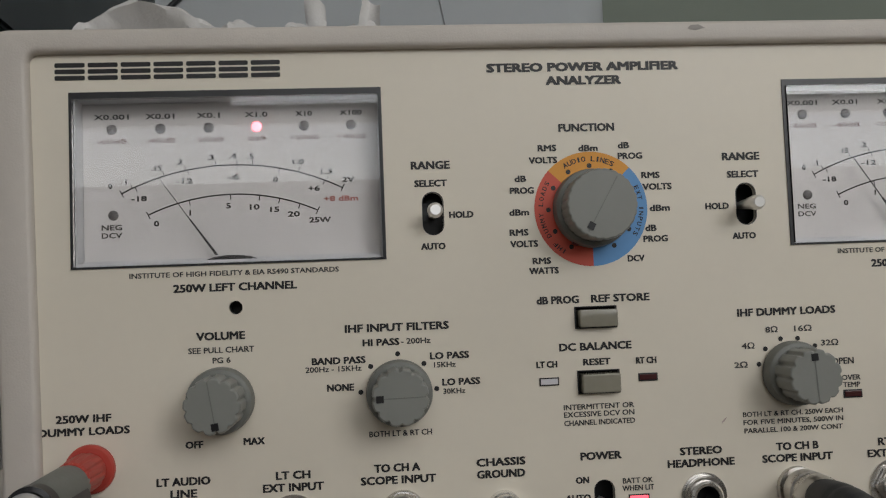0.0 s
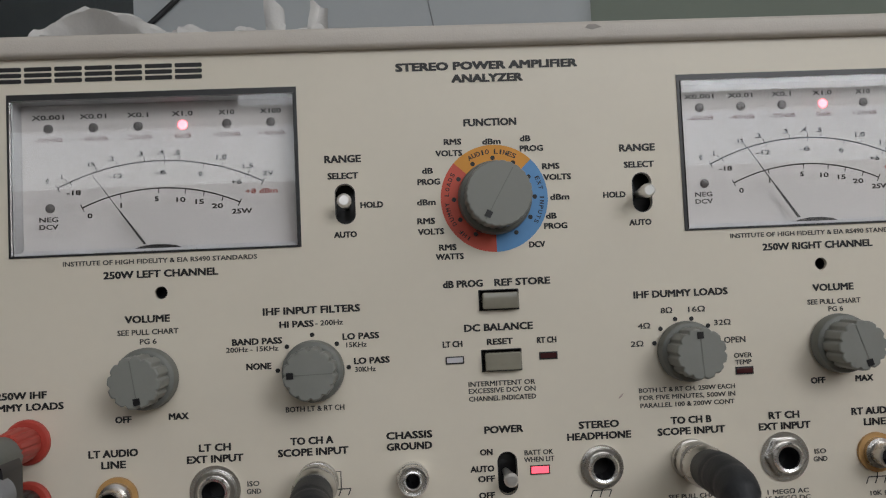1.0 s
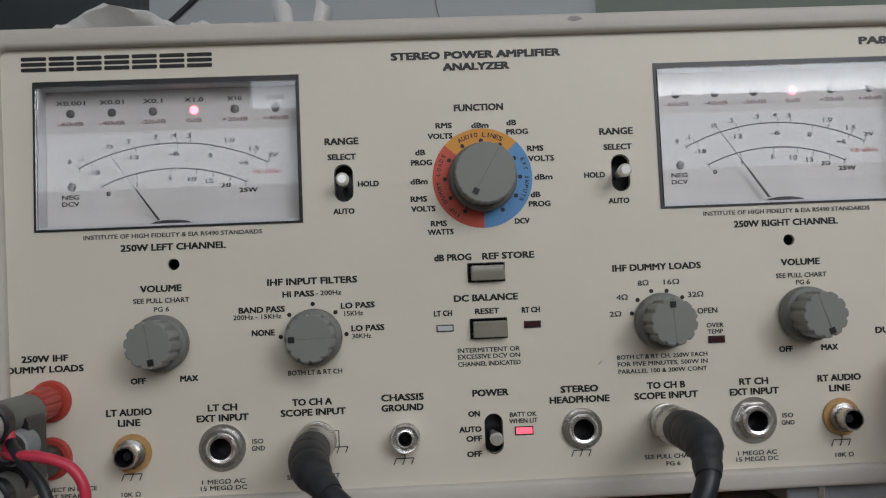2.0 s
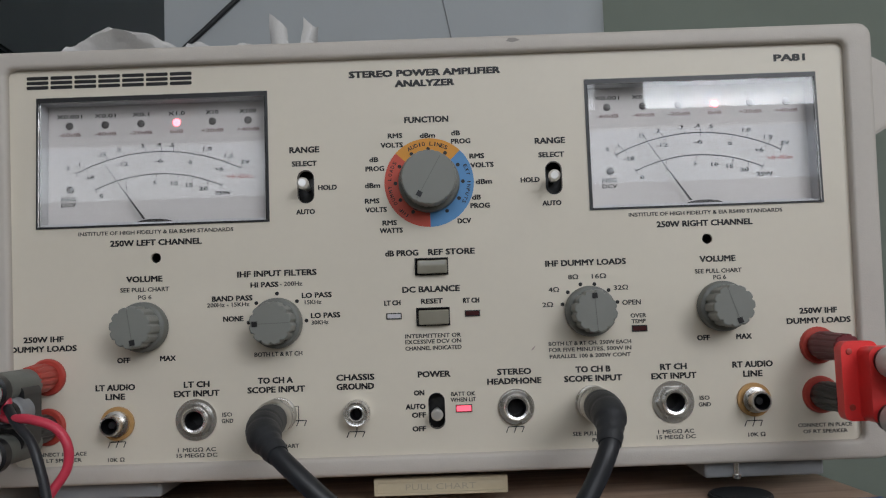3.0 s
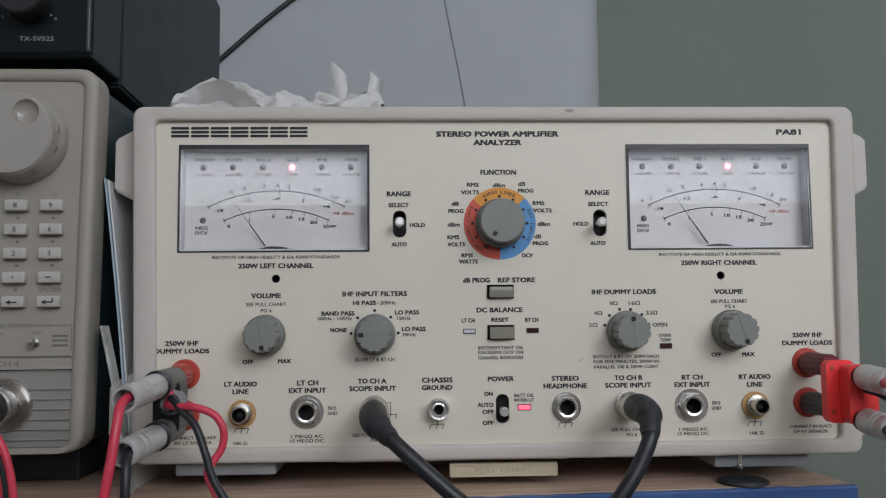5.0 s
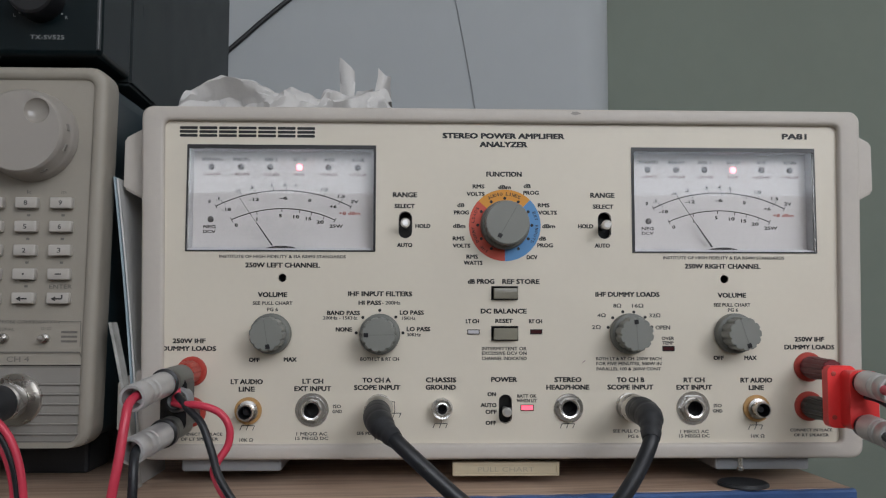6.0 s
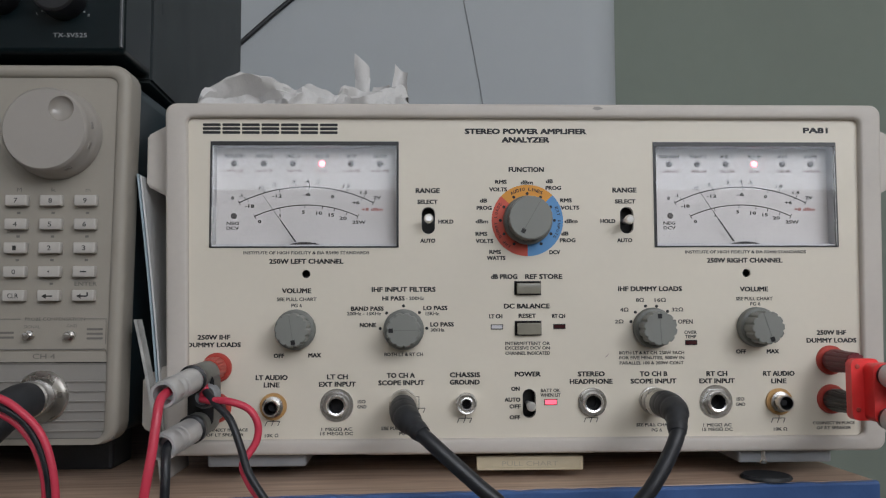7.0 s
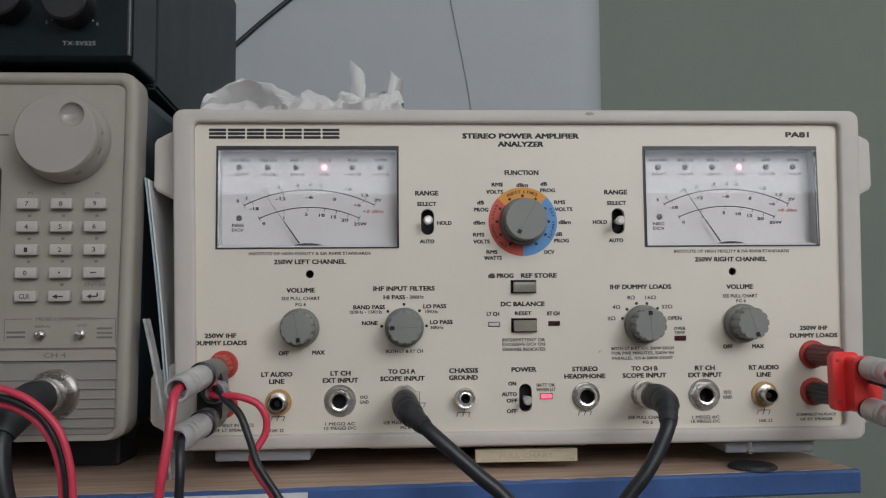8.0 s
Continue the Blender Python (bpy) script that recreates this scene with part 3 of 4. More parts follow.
printed("250W IHF", 148.4, 72.8, 14.6, 2.4, "m")
printed("DUMMY LOADS", 148.3, 69.0, 24.7, 2.4, "m")
printed("ISO", -80.4, 40.8, 3.8, 1.7, "s")
printed("GND", -80.3, 38.4, 4.5, 1.7, "s")
printed("1 MEGΩ AC", -92.2, 27.9, 14.6, 1.6, "s")
printed("15 MEGΩ DC", -92.2, 25.8, 15.6, 1.6, "s")
printed("10K Ω", -123.1, 25.1, 6.4, 1.6, "s")
printed("CONNECT IN PLACE", -145.1, 27.9, 21.4, 1.5, "s")
printed("OF LT SPEAKER", -145.1, 25.6, 17.6, 1.5, "s")
printed("SEE PULL CHART", -62.0, 28.1, 17.9, 1.6, "s")
printed("PG 6", -60.0, 25.6, 4.9, 1.6, "s")
printed("ISO", 102.7, 40.9, 3.9, 1.7, "s")
printed("GND", 102.6, 38.4, 4.7, 1.7, "s")
printed("1 MEGΩ AC", 91.1, 28.6, 13.8, 1.6, "s")
printed("15 MEGΩ DC", 91.0, 26.5, 14.9, 1.6, "s")
printed("10K Ω", 121.8, 26.4, 6.6, 1.6, "s")
printed("CONNECT IN PLACE", 148.0, 29.2, 20.6, 1.5, "s")
printed("OF RT SPEAKER", 148.0, 26.8, 17.0, 1.5, "s")
printed("SEE PULL CHART", 60.7, 28.9, 18.2, 1.6, "s")
printed("PG 6", 61.5, 26.4, 5.0, 1.6, "s")
# a small scuff on the enamel and another on the surround
part("scuff", solid([(37.2, 61.0), (38.2, 61.8), (38.9, 62.9), (38.3, 62.6), (37.3, 61.6)], -0.1, -0.05), material("scuff_pink", (0.45, 0.36, 0.33), 0.7), panel)
part("scuff", solid([(32.0, 182.2), (34.5, 181.6), (37.5, 182.4), (35.5, 183.4), (33.0, 183.3)], -3.32, -3.22), material("scuff_grey", (0.33, 0.31, 0.29), 0.7), case)


# chassis-ground symbols
def ground_mark(cx, z):
    for pts in ([(cx, z + 4.5), (cx, z)], [(cx - 3, z), (cx + 3, z)], [(cx - 3, z), (cx - 3.9, z - 2.2)], [(cx, z), (cx - 0.9, z - 2.2)], [(cx + 3, z), (cx + 2.1, z - 2.2)]):
        strip(pts, 0.35, -0.12, INK_GREY, panel, "ground_symbol")


for cx, z in ((-122.3, 31.8), (-30.8, 32.6), (30.2, 32.4), (121.3, 31.6)):
    ground_mark(cx, z)
for cx in (-53.0, 67.5):
    strip([(cx - 4, 43.0), (cx, 43.0), (cx, 37.5)], 0.35, -0.12, INK_GREY, panel, "ground_symbol")
    strip([(cx - 3, 37.5), (cx + 3, 37.5)], 0.35, -0.12, INK_GREY, panel, "ground_symbol")
    for k in (-3, 0, 3):
        strip([(cx + k, 37.5), (cx + k - 0.9, 35.4)], 0.35, -0.12, INK_GREY, panel, "ground_symbol")

# function ring: three coloured sectors with dots and curved words
RC = (0.0, 127.8)


def sector(a0, a1, mat, label):
    n = 28
    ring = [(RC[0] + 17.5 * math.cos(radians(a0 + (a1 - a0) * i / n)), RC[1] + 17.5 * math.sin(radians(a0 + (a1 - a0) * i / n))) for i in range(n + 1)]
    ring += [(RC[0] + 9 * math.cos(radians(a1 - (a1 - a0) * i / n)), RC[1] + 9 * math.sin(radians(a1 - (a1 - a0) * i / n))) for i in range(n + 1)]
    b = bmesh.new()
    vo = [b.verts.new(W(x, -0.1, z)) for x, z in ring]
    for i in range(n):
        b.faces.new((vo[i], vo[i + 1], vo[2 * n - i], vo[2 * n + 1 - i]))
    part("dial_sector", b, mat, panel, label)


sector(45, 137, ORANGE_RING, "orange printed sector")
sector(137, 270, RED_RING, "red printed sector")
sector(-90, 45, BLUE_RING, "blue printed sector")


def arc_words(words, mid, span, r, cap):
    n = len(words)
    for i, ch in enumerate(words):
        if ch == " ":
            continue
        a = radians(mid + span / 2 - span * i / (n - 1))
        lettering(ch, RC[0] + r * math.cos(a), RC[1] + r * math.sin(a), cap * (0.3 if ch == "I" else 0.8), cap, INK, panel, -0.16, 0.03, turn=a - math.pi / 2)


arc_words("AUDIO LINES", 91, 56, 15.4, 1.7)
arc_words("IHF DUMMY LOADS", 192, 86, 15.6, 1.5)
arc_words("EXT INPUTS", -4, 54, 15.6, 1.5)


def dot(cx, cz, r=0.75):
    b = bmesh.new()
    b.faces.new([b.verts.new(W(x, -0.15, z)) for x, z in circle(cx, cz, r, 16)])
    part("index_dot", b, INK, panel)


for i in range(10):
    a = radians(90 + 30 * (i - 4))
    if not 262 < math.degrees(a) % 360 < 278:
        dot(RC[0] + 13.2 * math.cos(a), RC[1] + 13.2 * math.sin(a))
dot(RC[0] + 13.2 * math.cos(radians(-60)), RC[1] + 13.2 * math.sin(radians(-60)))
for cx, cz in ((-60.4, 86.4), (-68.5, 83.0), (-71.6, 75.6), (-52.7, 83.2), (-49.2, 75.6)):
    dot(cx, cz)
for cx, cz in ((57.2, 85.9), (52.2, 83.0), (49.9, 78.4), (62.6, 85.8), (68.0, 83.3), (71.2, 78.6)):
    dot(cx, cz)


# knobs
def knob(cx, cz, angle, base, face, depth, label, flutes=12, notch=0.7):
    """A fluted pointer knob; angle: where its mark points, degrees from the right, anticlockwise."""
    at = Matrix.Translation(W(cx, 0, cz))
    back = Matrix.Translation(-W(0, 0, 0))

    def local(bm):
        bm.transform(Matrix.Rotation(-radians(angle), 4, "Y") @ back)
        return bm

    k = 0.36 * depth
    b = lathe([(0, -k), (face + 0.5, -k), (base - 1.2, -k), (base - 0.3, -k + 0.6), (base, -k + 2), (base + 0.1, -0.8), (base - 0.8, -0.2), (0, -0.2)], 0, 0, 48)
    kn = part("knob", local(b), KNOB_DARK, analyzer, label, at)
    b = lathe([(base - 1.5, -k + 0.3), (base - 1.7, -k - 0.6), (face + 0.5, -depth + 0.9), (face + 0.3, -depth + 0.25), (face - 0.1, -depth), (0, -depth)], 0, 0, 192, None, flutes, notch, 0.0, -depth - 1)
    part("grip", local(b), KNOB, kn)
    b = box(-face * 0.92, face * 0.92, -depth - 0.12, -depth + 0.1, -0.14, 0.14)
    part("pointer_line", local(b), KNOB_DARK, kn)
    b = box(face * 0.62, face * 0.62 + 2.1, -depth - 0.25, -depth + 0.1, -1.0, 1.0)
    part("pointer_mark", local(b), BLACK, kn, "black square pointer mark")
    return kn


knob(-112.0, 75.2, -81, 9.6, 7.4, 15.6, "grey fluted volume knob turned to the end stop")
knob(-60.3, 75.0, 181, 9.7, 7.6, 14.9, "grey fluted filter knob pointing to the first position")
knob(60.3, 75.4, 93, 9.7, 7.6, 14.9, "grey fluted load knob pointing upward")
knob(111.2, 75.6, -72, 9.6, 7.4, 15.6, "grey fluted volume knob turned to maximum")
knob(0.0, 127.8, -120, 11.9, 10.0, 13.8, "large grey function knob", 26, 0.25)
part("function_pointer", solid([(-6.6, 117.4), (-5.0, 116.6), (-3.9, 118.9), (-5.4, 119.7)], -2.0, -0.3), DARK_RED, panel)


# slide-lever switches
def lever(cx, cz, tip_x, tip_z, proud, label):
    b = hose([(cx, 6, cz), (cx + (tip_x - cx) * 0.4, -2, cz + (tip_z - cz) * 0.4), (tip_x, -proud, tip_z)], [(0, 1.1), (0.5, 1.6), (0.85, 2.3), (0.95, 2.2), (1, 1.5)], 20, 8)
    part("toggle_lever", b, SATIN, analyzer, label)


for cx, cz, h, w in SLOTS:
    part("slot_rim", sheet(rounded(cx - w - 0.25, cx + w + 0.25, cz - h - 0.25, cz + h + 0.25, w + 0.2, 8), [rounded(cx - w, cx + w, cz - h, cz + h, w - 0.05, 8)], -0.1, 0.8), BLACK, panel)
lever(-48.3, 127.8, -48.2, 128.0, 9.5, "bright metal toggle lever in the hold position")
lever(48.8, 127.9, 47.6, 127.2, 12.0, "bright metal toggle lever in the hold position")
lever(0.0, 39.0, 0.2, 38.6, 8.0, "bright metal power toggle lever")

# push buttons and indicator bars
for z0, z1, lbl in ((91.8, 97.9, "olive-grey push button"), (72.2, 78.7, "olive-grey reset push button")):
    part("push_button", box(-5.7, 5.9, -3.2, 4, z0 + 0.2, z1 - 0.7, 0.5), BUTTON, analyzer, lbl)
    part("button_shadow_gap", sheet([(-6.7, z0 - 0.3), (6.3, z0 - 0.3), (6.3, z1 + 0.3), (-6.7, z1 + 0.3)], [[(-6.3, z0), (6.0, z0), (6.0, z1), (-6.3, z1)]], -0.3, 1.0), BLACK, panel)


def indicator(cx, cz, w, h, mat, label):
    ob = part("indicator_bezel", sheet([(cx - w - 0.35, cz - h - 0.35), (cx + w + 0.35, cz - h - 0.35), (cx + w + 0.35, cz + h + 0.35), (cx - w - 0.35, cz + h + 0.35)],
                                       [[(cx - w, cz - h), (cx + w, cz - h), (cx + w, cz + h), (cx - w, cz + h)]], -0.35, 0.0), BLACK, analyzer)
    part("lens", box(cx - w, cx + w, -0.5, -0.02, cz - h, cz + h, 0.15), mat, ob, label)


indicator(-15.3, 76.1, 2.6, 0.85, LED_GLINT, "dark indicator lens with a reflection painted pale")
indicator(15.0, 76.2, 2.6, 0.85, LED_DARK, "dark unlit indicator lens")
indicator(79.2, 68.2, 2.6, 0.9, LED_DARK, "dark unlit indicator lens")
indicator(10.4, 40.0, 2.8, 1.1, LED_BAR, "lit pink-red battery indicator")


# meters
def arc(cx, cz, r, a0, a1, n=40):
    return [(cx + r * math.cos(radians(a0 + (a1 - a0) * i / n)), cz + r * math.sin(radians(a0 + (a1 - a0) * i / n))) for i in range(n + 1)]


def three(p, q, h):
    """Centre height and radius of an arc between (-p, q) and (p, q) with its crown at h."""
    s = h - q
    r = (p * p + s * s) / (2 * s)
    return h - r, r


def meter(cx, tip, label):
    m = part("needle_meter", sheet([(cx - 45.1, 115.1), (cx + 45.1, 115.1), (cx + 45.1, 165.9), (cx - 45.1, 165.9)],
                                           [[(cx - 44.2, 116.2), (cx + 44.2, 116.2), (cx + 44.2, 164.6), (cx - 44.2, 164.6)]], 1.5, 10.2), DIAL_WALL, analyzer, label)
    part("dial_plate", box(cx - 44.1, cx + 44.1, 7.6, 10.0, 116.3, 164.5), DIAL, m, "off-white printed dial plate")
    part("black_border", sheet([(cx - 45.6, 114.6), (cx + 45.6, 114.6), (cx + 45.6, 166.5), (cx - 45.6, 166.5)],
                               [[(cx - 44.6, 115.2), (cx + 44.6, 115.2), (cx + 44.6, 164.5), (cx - 44.6, 164.5)]], -0.4, 1.5), BLACK, m)
    win_ = part("meter_window", box(cx - 44.5, cx + 44.5, -1.2, 0.6, 115.3, 164.4), WINDOW, m, "clear acrylic window")
    win_.visible_shadow = False
    yy = 7.5
    # lamp row
    for i, (t1, t2) in enumerate((("X0.001", "-60dB"), ("X0.01", "-40dB"), ("X0.1", "-20dB"), ("X1.0", "0dB"), ("X10", "+20dB"), ("X100", "+40dB"))):
        x = cx - 35.6 + i * 14.36
        on = i == 3
        part("range_lamp", lathe([(0, 7.0), (0.9, 7.05), (1.45, 7.25), (1.55, 7.59)], x, 156.8, 20), LED_ON if on else LED_OFF, m, "lit red range lamp" if on else "")
        lettering(t1, x, 160.6, 1.72 * len(t1), 1.7, INK_SCALE, m, yy, 0.05, "dial_print")
        lettering(t2, x, 153.2, 1.85 * len(t2), 1.6, INK_DB, m, yy, 0.05, "dial_print")
    part("polarity_lamp", lathe([(0, 7.0), (0.9, 7.05), (1.45, 7.25), (1.55, 7.59)], cx - 35.5, 130.8, 20), LED_OFF, m)
    lettering("NEG", cx - 36, 127.2, 6, 1.7, INK_SCALE, m, yy, 0.04, "dial_print")
    lettering("DCV", cx - 36, 124.8, 6, 1.7, INK_SCALE, m, yy, 0.04, "dial_print")
    # arcs, with a tick at each printed value
    over, under, power = (-29.8, -20.4, -13.9, -5.0, 1.3, 6.0, 19.7, 28.1), (-29.0, -13.4, 1.3, 14.1, 27.6), (-13.2, -0.8, 7.9, 13.9, 20.0)
    for p, q, h, ticks in ((33.0, 137.3, 145.2, [(x, 0.1, 1.5) for x in over] + [(x, -1.4, -0.1) for x in under]), (25.3, 130.6, 136.2, [(x, -1.6, -0.1) for x in power])):
        zc, r = three(p, q, h)
        half = math.degrees(math.asin(p / r))
        strip(arc(cx, zc, r, 90 + half, 90 - half), 0.44, yy, INK_SCALE, m, "scale_arc")
        for x, lo, hi in [*ticks, (-p, -1.3, 1.2), (p, -1.3, 1.2)]:
            a = 90 - math.degrees(math.asin(x / r))
            strip([arc(cx, zc, rr, a, a, 1)[0] for rr in (r + lo, r + hi)], 0.32, yy, INK_SCALE, m, "scale_tick")
    mx = cx + 108.1

    def num(s, x, z, w=None, red=False, cap=1.75):
        lettering(s, mx + x, z, w or 1.25 * len(s), cap, INK_RED if red else INK_SCALE, m, yy, 0.06, "dial_print")

    num("0", -144.3, 139.7)
    num(".1", -140.3, 141.0, 1.6)
    num(".15", -130.7, 144.8, 3.2)
    num(".2", -124.0, 146.5, 2.2)
    num(".3", -114.7, 147.7, 2.2)
    num(".4", -108.0, 148.0, 2.3)
    num(".5", -102.7, 147.7, 2.2)
    num("1.0", -88.3, 145.7, 3.6)
    num("1.5", -79.8, 142.5, 3.6)
    num("2V", -73.3, 139.9, 3.8)
    num("-18", -136.0, 135.7, 4.6)
    num("-12", -122.6, 140.7, 5.0)
    num("-6", -108.1, 141.5, 4.0)
    num("0", -95.3, 140.4, 1.6)
    num("+6", -83.8, 137.4, 3.6)
    num("+8 dBm", -75.7, 134.1, 10.5, True)
    num("0", -131.0, 128.0, 1.6)
    num("1", -121.0, 131.0, 0.5)
    num("5", -109.6, 132.8, 1.4)
    num("10", -101.8, 132.2, 3.0)
    num("15", -95.8, 131.3, 2.8)
    num("20", -90.1, 129.7, 3.7)
    num("25W", -82.2, 127.7, 6.6)
    # needle and the black pivot cover
    px, pz = cx - 4.8, 117.8
    tx, tz = cx + tip[0], tip[1]
    mxx, mzz = px + (tx - px) * 0.46, pz + (tz - pz) * 0.46
    b = solid([(px - 0.45, pz), (px + 0.45, pz), (mxx + 0.25, mzz), (mxx - 0.25, mzz)], 4.6, 5.1)
    part("needle", b, BLACK, m, "thin black needle")
    b = solid([(mxx - 0.13, mzz), (mxx + 0.13, mzz), (tx + 0.1, tz), (tx - 0.1, tz)], 4.7, 5.0)
    part("needle_tip", b, INK_GREY, m)
    cover = [(cx - 9, 115.0), (cx + 9, 115.0), (cx + 8.5, 115.9), (cx + 5.5, 117.0), (cx + 2, 117.5), (cx - 2, 117.5), (cx - 5.5, 117.0), (cx - 8.5, 115.9)]
    part("pivot_cover", solid(cover, 2.6, 7.5), BLACK, m)
    part("lower_ledge", box(cx - 44.0, cx + 44.0, 5.8, 7.6, 116.3, 117.0), DIAL_WALL, m)
    return m


meter(-108.3, (-21.5, 141.5), "needle meter with a lit red range lamp, left channel")
meter(107.9, (-21.0, 142.0), "needle meter with a lit red range lamp, right channel")


# jacks
def phone_jack(cx, cz, hexed, wide=7.0):
    b = lathe([(3.6, 6), (3.6, -3.7), (4.4, -3.9), (5.0, -3.2), (5.1, -1.9), (5.4, -1.6)], cx, cz, 40)
    j = part("phone_jack", b, CHROME, analyzer, "bright quarter-inch jack socket")
    part("socket_hole", lathe([(3.55, -3.0), (3.4, -2.4), (3.4, 5.8), (0, 5.8)], cx, cz, 32), BLACK, j)
    b = sheet(circle(cx, cz, 6.7, 6) if hexed else circle(cx, cz, 6.3, 40), [circle(cx, cz, 4.6, 24)], -2.4, -0.6)
    bmesh.ops.bevel(b, geom=[e for e in b.edges if e.calc_face_angle(0) > 0.9], offset=0.0003, segments=2, affect="EDGES")
    part("nut", b, STEEL, j)
    part("washer", sheet(circle(cx, cz, wide, 40), [circle(cx, cz, 4.6, 24)], -0.6, -0.02), CHROME, j)


phone_jack(-92.2, 39.2, False, 7.9)
phone_jack(30.4, 39.8, False)
phone_jack(90.6, 39.8, True, 8.0)


def small_jack(cx, cz, proud):
    b = lathe([(2.3, 4), (2.3, -proud + 0.4), (2.7, -proud), (3.1, -proud + 0.1), (3.3, -proud + 0.9), (3.7, -proud + 0.9), (3.9, -proud + 0.1), (4.4, -proud), (4.8, -proud + 0.5), (4.8, -proud * 0.55), (5.1, -proud * 0.5), (5.1, -0.02)], cx, cz, 40)
    j = part("ground_jack", b, CHROME, analyzer, "bright tip socket")
    part("socket_hole", lathe([(2.25, -proud + 0.9), (2.1, -proud + 1.6), (2.1, 3.8), (0, 3.8)], cx, cz, 28), BLACK, j)


small_jack(-30.4, 39.8, 6.5)


def phono_jack(cx, cz):
    b = lathe([(3.1, 3), (3.1, -9.1), (3.6, -9.1), (3.8, -8.7), (3.8, -3.2), (4.9, -3.0), (4.9, -1.2)], cx, cz, 36)
    j = part("phono_jack", b, STEEL, analyzer, "nickel phono socket on an amber washer")
    part("washer", sheet(circle(cx, cz, 6.4, 36), [circle(cx, cz, 3.8, 20)], -1.2, -0.02), AMBER, j)
    part("socket_hole", lathe([(3.08, -8.7), (3.0, -7.9), (3.0, 2.8), (1.4, 2.8), (1.4, -6.0), (0, -6.0)], cx, cz, 28), BLACK, j)


phono_jack(-122.3, 38.8)
phono_jack(121.4, 39.6)


def bnc_socket(cx, cz):
    b = lathe([(0, -6), (4.6, -6), (4.8, -5.6), (4.8, -1.9), (6.4, -1.6), (6.6, -1.2), (6.6, -0.02)], cx, cz, 36)
    part("coaxial_socket", b, STEEL, analyzer, "nickel bayonet coaxial socket")


bnc_socket(-60.3, 40.0)
bnc_socket(59.8, 40.6)


def binding_post(cx, cz, mat, nut, length):
    b = lathe([(0, -1.6), (6.4, -1.6), (7.0, -1.0), (7.1, -0.02)], cx, cz, 36)
    p = part("binding_post", b, RED_POST, analyzer, "red insulated binding post")
    b = lathe([(4.0, -1.6), (4.9, -2.0), (5.4, -4), (5.5, -9), (5.1, -12), (4.9, -length + 0.5), (4.5, -length), (0, -length)], cx, cz, 96, None, 12, 0.45, -3.5, -length)
    part("post_nut", b, mat, p, nut)


binding_post(-149.3, 57.3, RED_POST, "red fluted cap", 16)
binding_post(-149.3, 38.3, BLACK, "black fluted cap", 16)
binding_post(147.4, 59.4, DARK_RED, "dark red fluted cap", 24.4)
binding_post(147.2, 40.6, BLACK, "black fluted cap", 24.4)

# ---- plugs and leads on the analyzer ----
def coax_lead(name, socket, points, label):
    ob = thing(name, W(socket[0], 0, socket[1]), label, "cable", "coaxial leads")
    b = lathe([(5.0, -4), (6.4, -4), (6.6, -4.8), (6.6, -8.4), (6.1, -8.9), (6.1, -10.4), (6.6, -11.0), (6.6, -14.6), (5.9, -15.8), (4, -15.8)], socket[0], socket[1], 40)
    part("bayonet_collar", b, STEEL, ob, "nickel bayonet collar")
    b = hose([(socket[0], -15, socket[1]), *points[:3]], [(0, 5.6), (0.06, 6.0), (0.3, 6.3), (0.34, 5.9), (0.38, 6.3), (0.5, 6.1), (0.54, 5.7), (0.58, 6.0), (0.72, 5.5), (0.76, 4.7), (0.82, 4.6), (0.85, 4.2), (0.9, 4.4), (1, 3.7)], 28, 14)
    part("boot", b, RUBBER, ob, "ribbed black rubber boot")
    part("lead", hose(points[1:], 3.3, 16, 8), BLACK_WIRE, ob)
    return ob


coax_lead("coaxial_cable", (-60.3, 40.0), [(-59.8, -29.4, 39.0), (-57.4, -40.4, 36.8), (-51.5, -48.7, 32.1), (-40.3, -53.3, 22.4), (-28.1, -55.2, 11.7), (-17.8, -56.1, 2.8), (-5.4, -58.8, -13.4), (10.6, -60.7, -59.4), (16.5, -55.2, -159.5)],
          "thick black coaxial cable plugged into the front panel")
coax_lead("coaxial_cable", (59.8, 40.6), [(58.4, -29.4, 41.6), (58.2, -42.3, 39.8), (56.3, -50.6, 32.3), (50.6, -53.3, 21), (43.5, -55.2, 10.5), (36.3, -55.2, 1.7), (26.6, -57, -13.4), (15.6, -57, -59.4), (12.5, -51.5, -159.5)],
          "thick black coaxial cable plugged into the front panel")

# double banana plug on the right-hand posts
adapter = thing("double_banana_plug", W(149, -34, 40), "bright red double banana plug on the binding posts", "plug")
b = bmesh.new()
loop = rounded(142.6, 155.6, 34.0, 61.8, 3.0)
solid(loop, -29.3, -24.0, b)
bmesh.ops.bevel(b, geom=[e for e in b.edges if e.calc_face_angle(0) > 0.7], offset=0.0012, segments=3, affect="EDGES")
body = part("body", b, RED_PLUG, adapter)
b = solid(rounded(148.2, 161.2, 34.0, 60.0, 3.0), -38, -28.4)
bmesh.ops.bevel(b, geom=[e for e in b.edges if e.calc_face_angle(0) > 0.7], offset=0.0014, segments=3, affect="EDGES")
part("grip", b, RED_PLUG, adapter)
for z in (58.2, 38.8):
    part("rivet", lathe([(0, -29.9), (1.0, -29.7), (1.2, -29.0)], 145.4, z, 16), RED_POST, body)


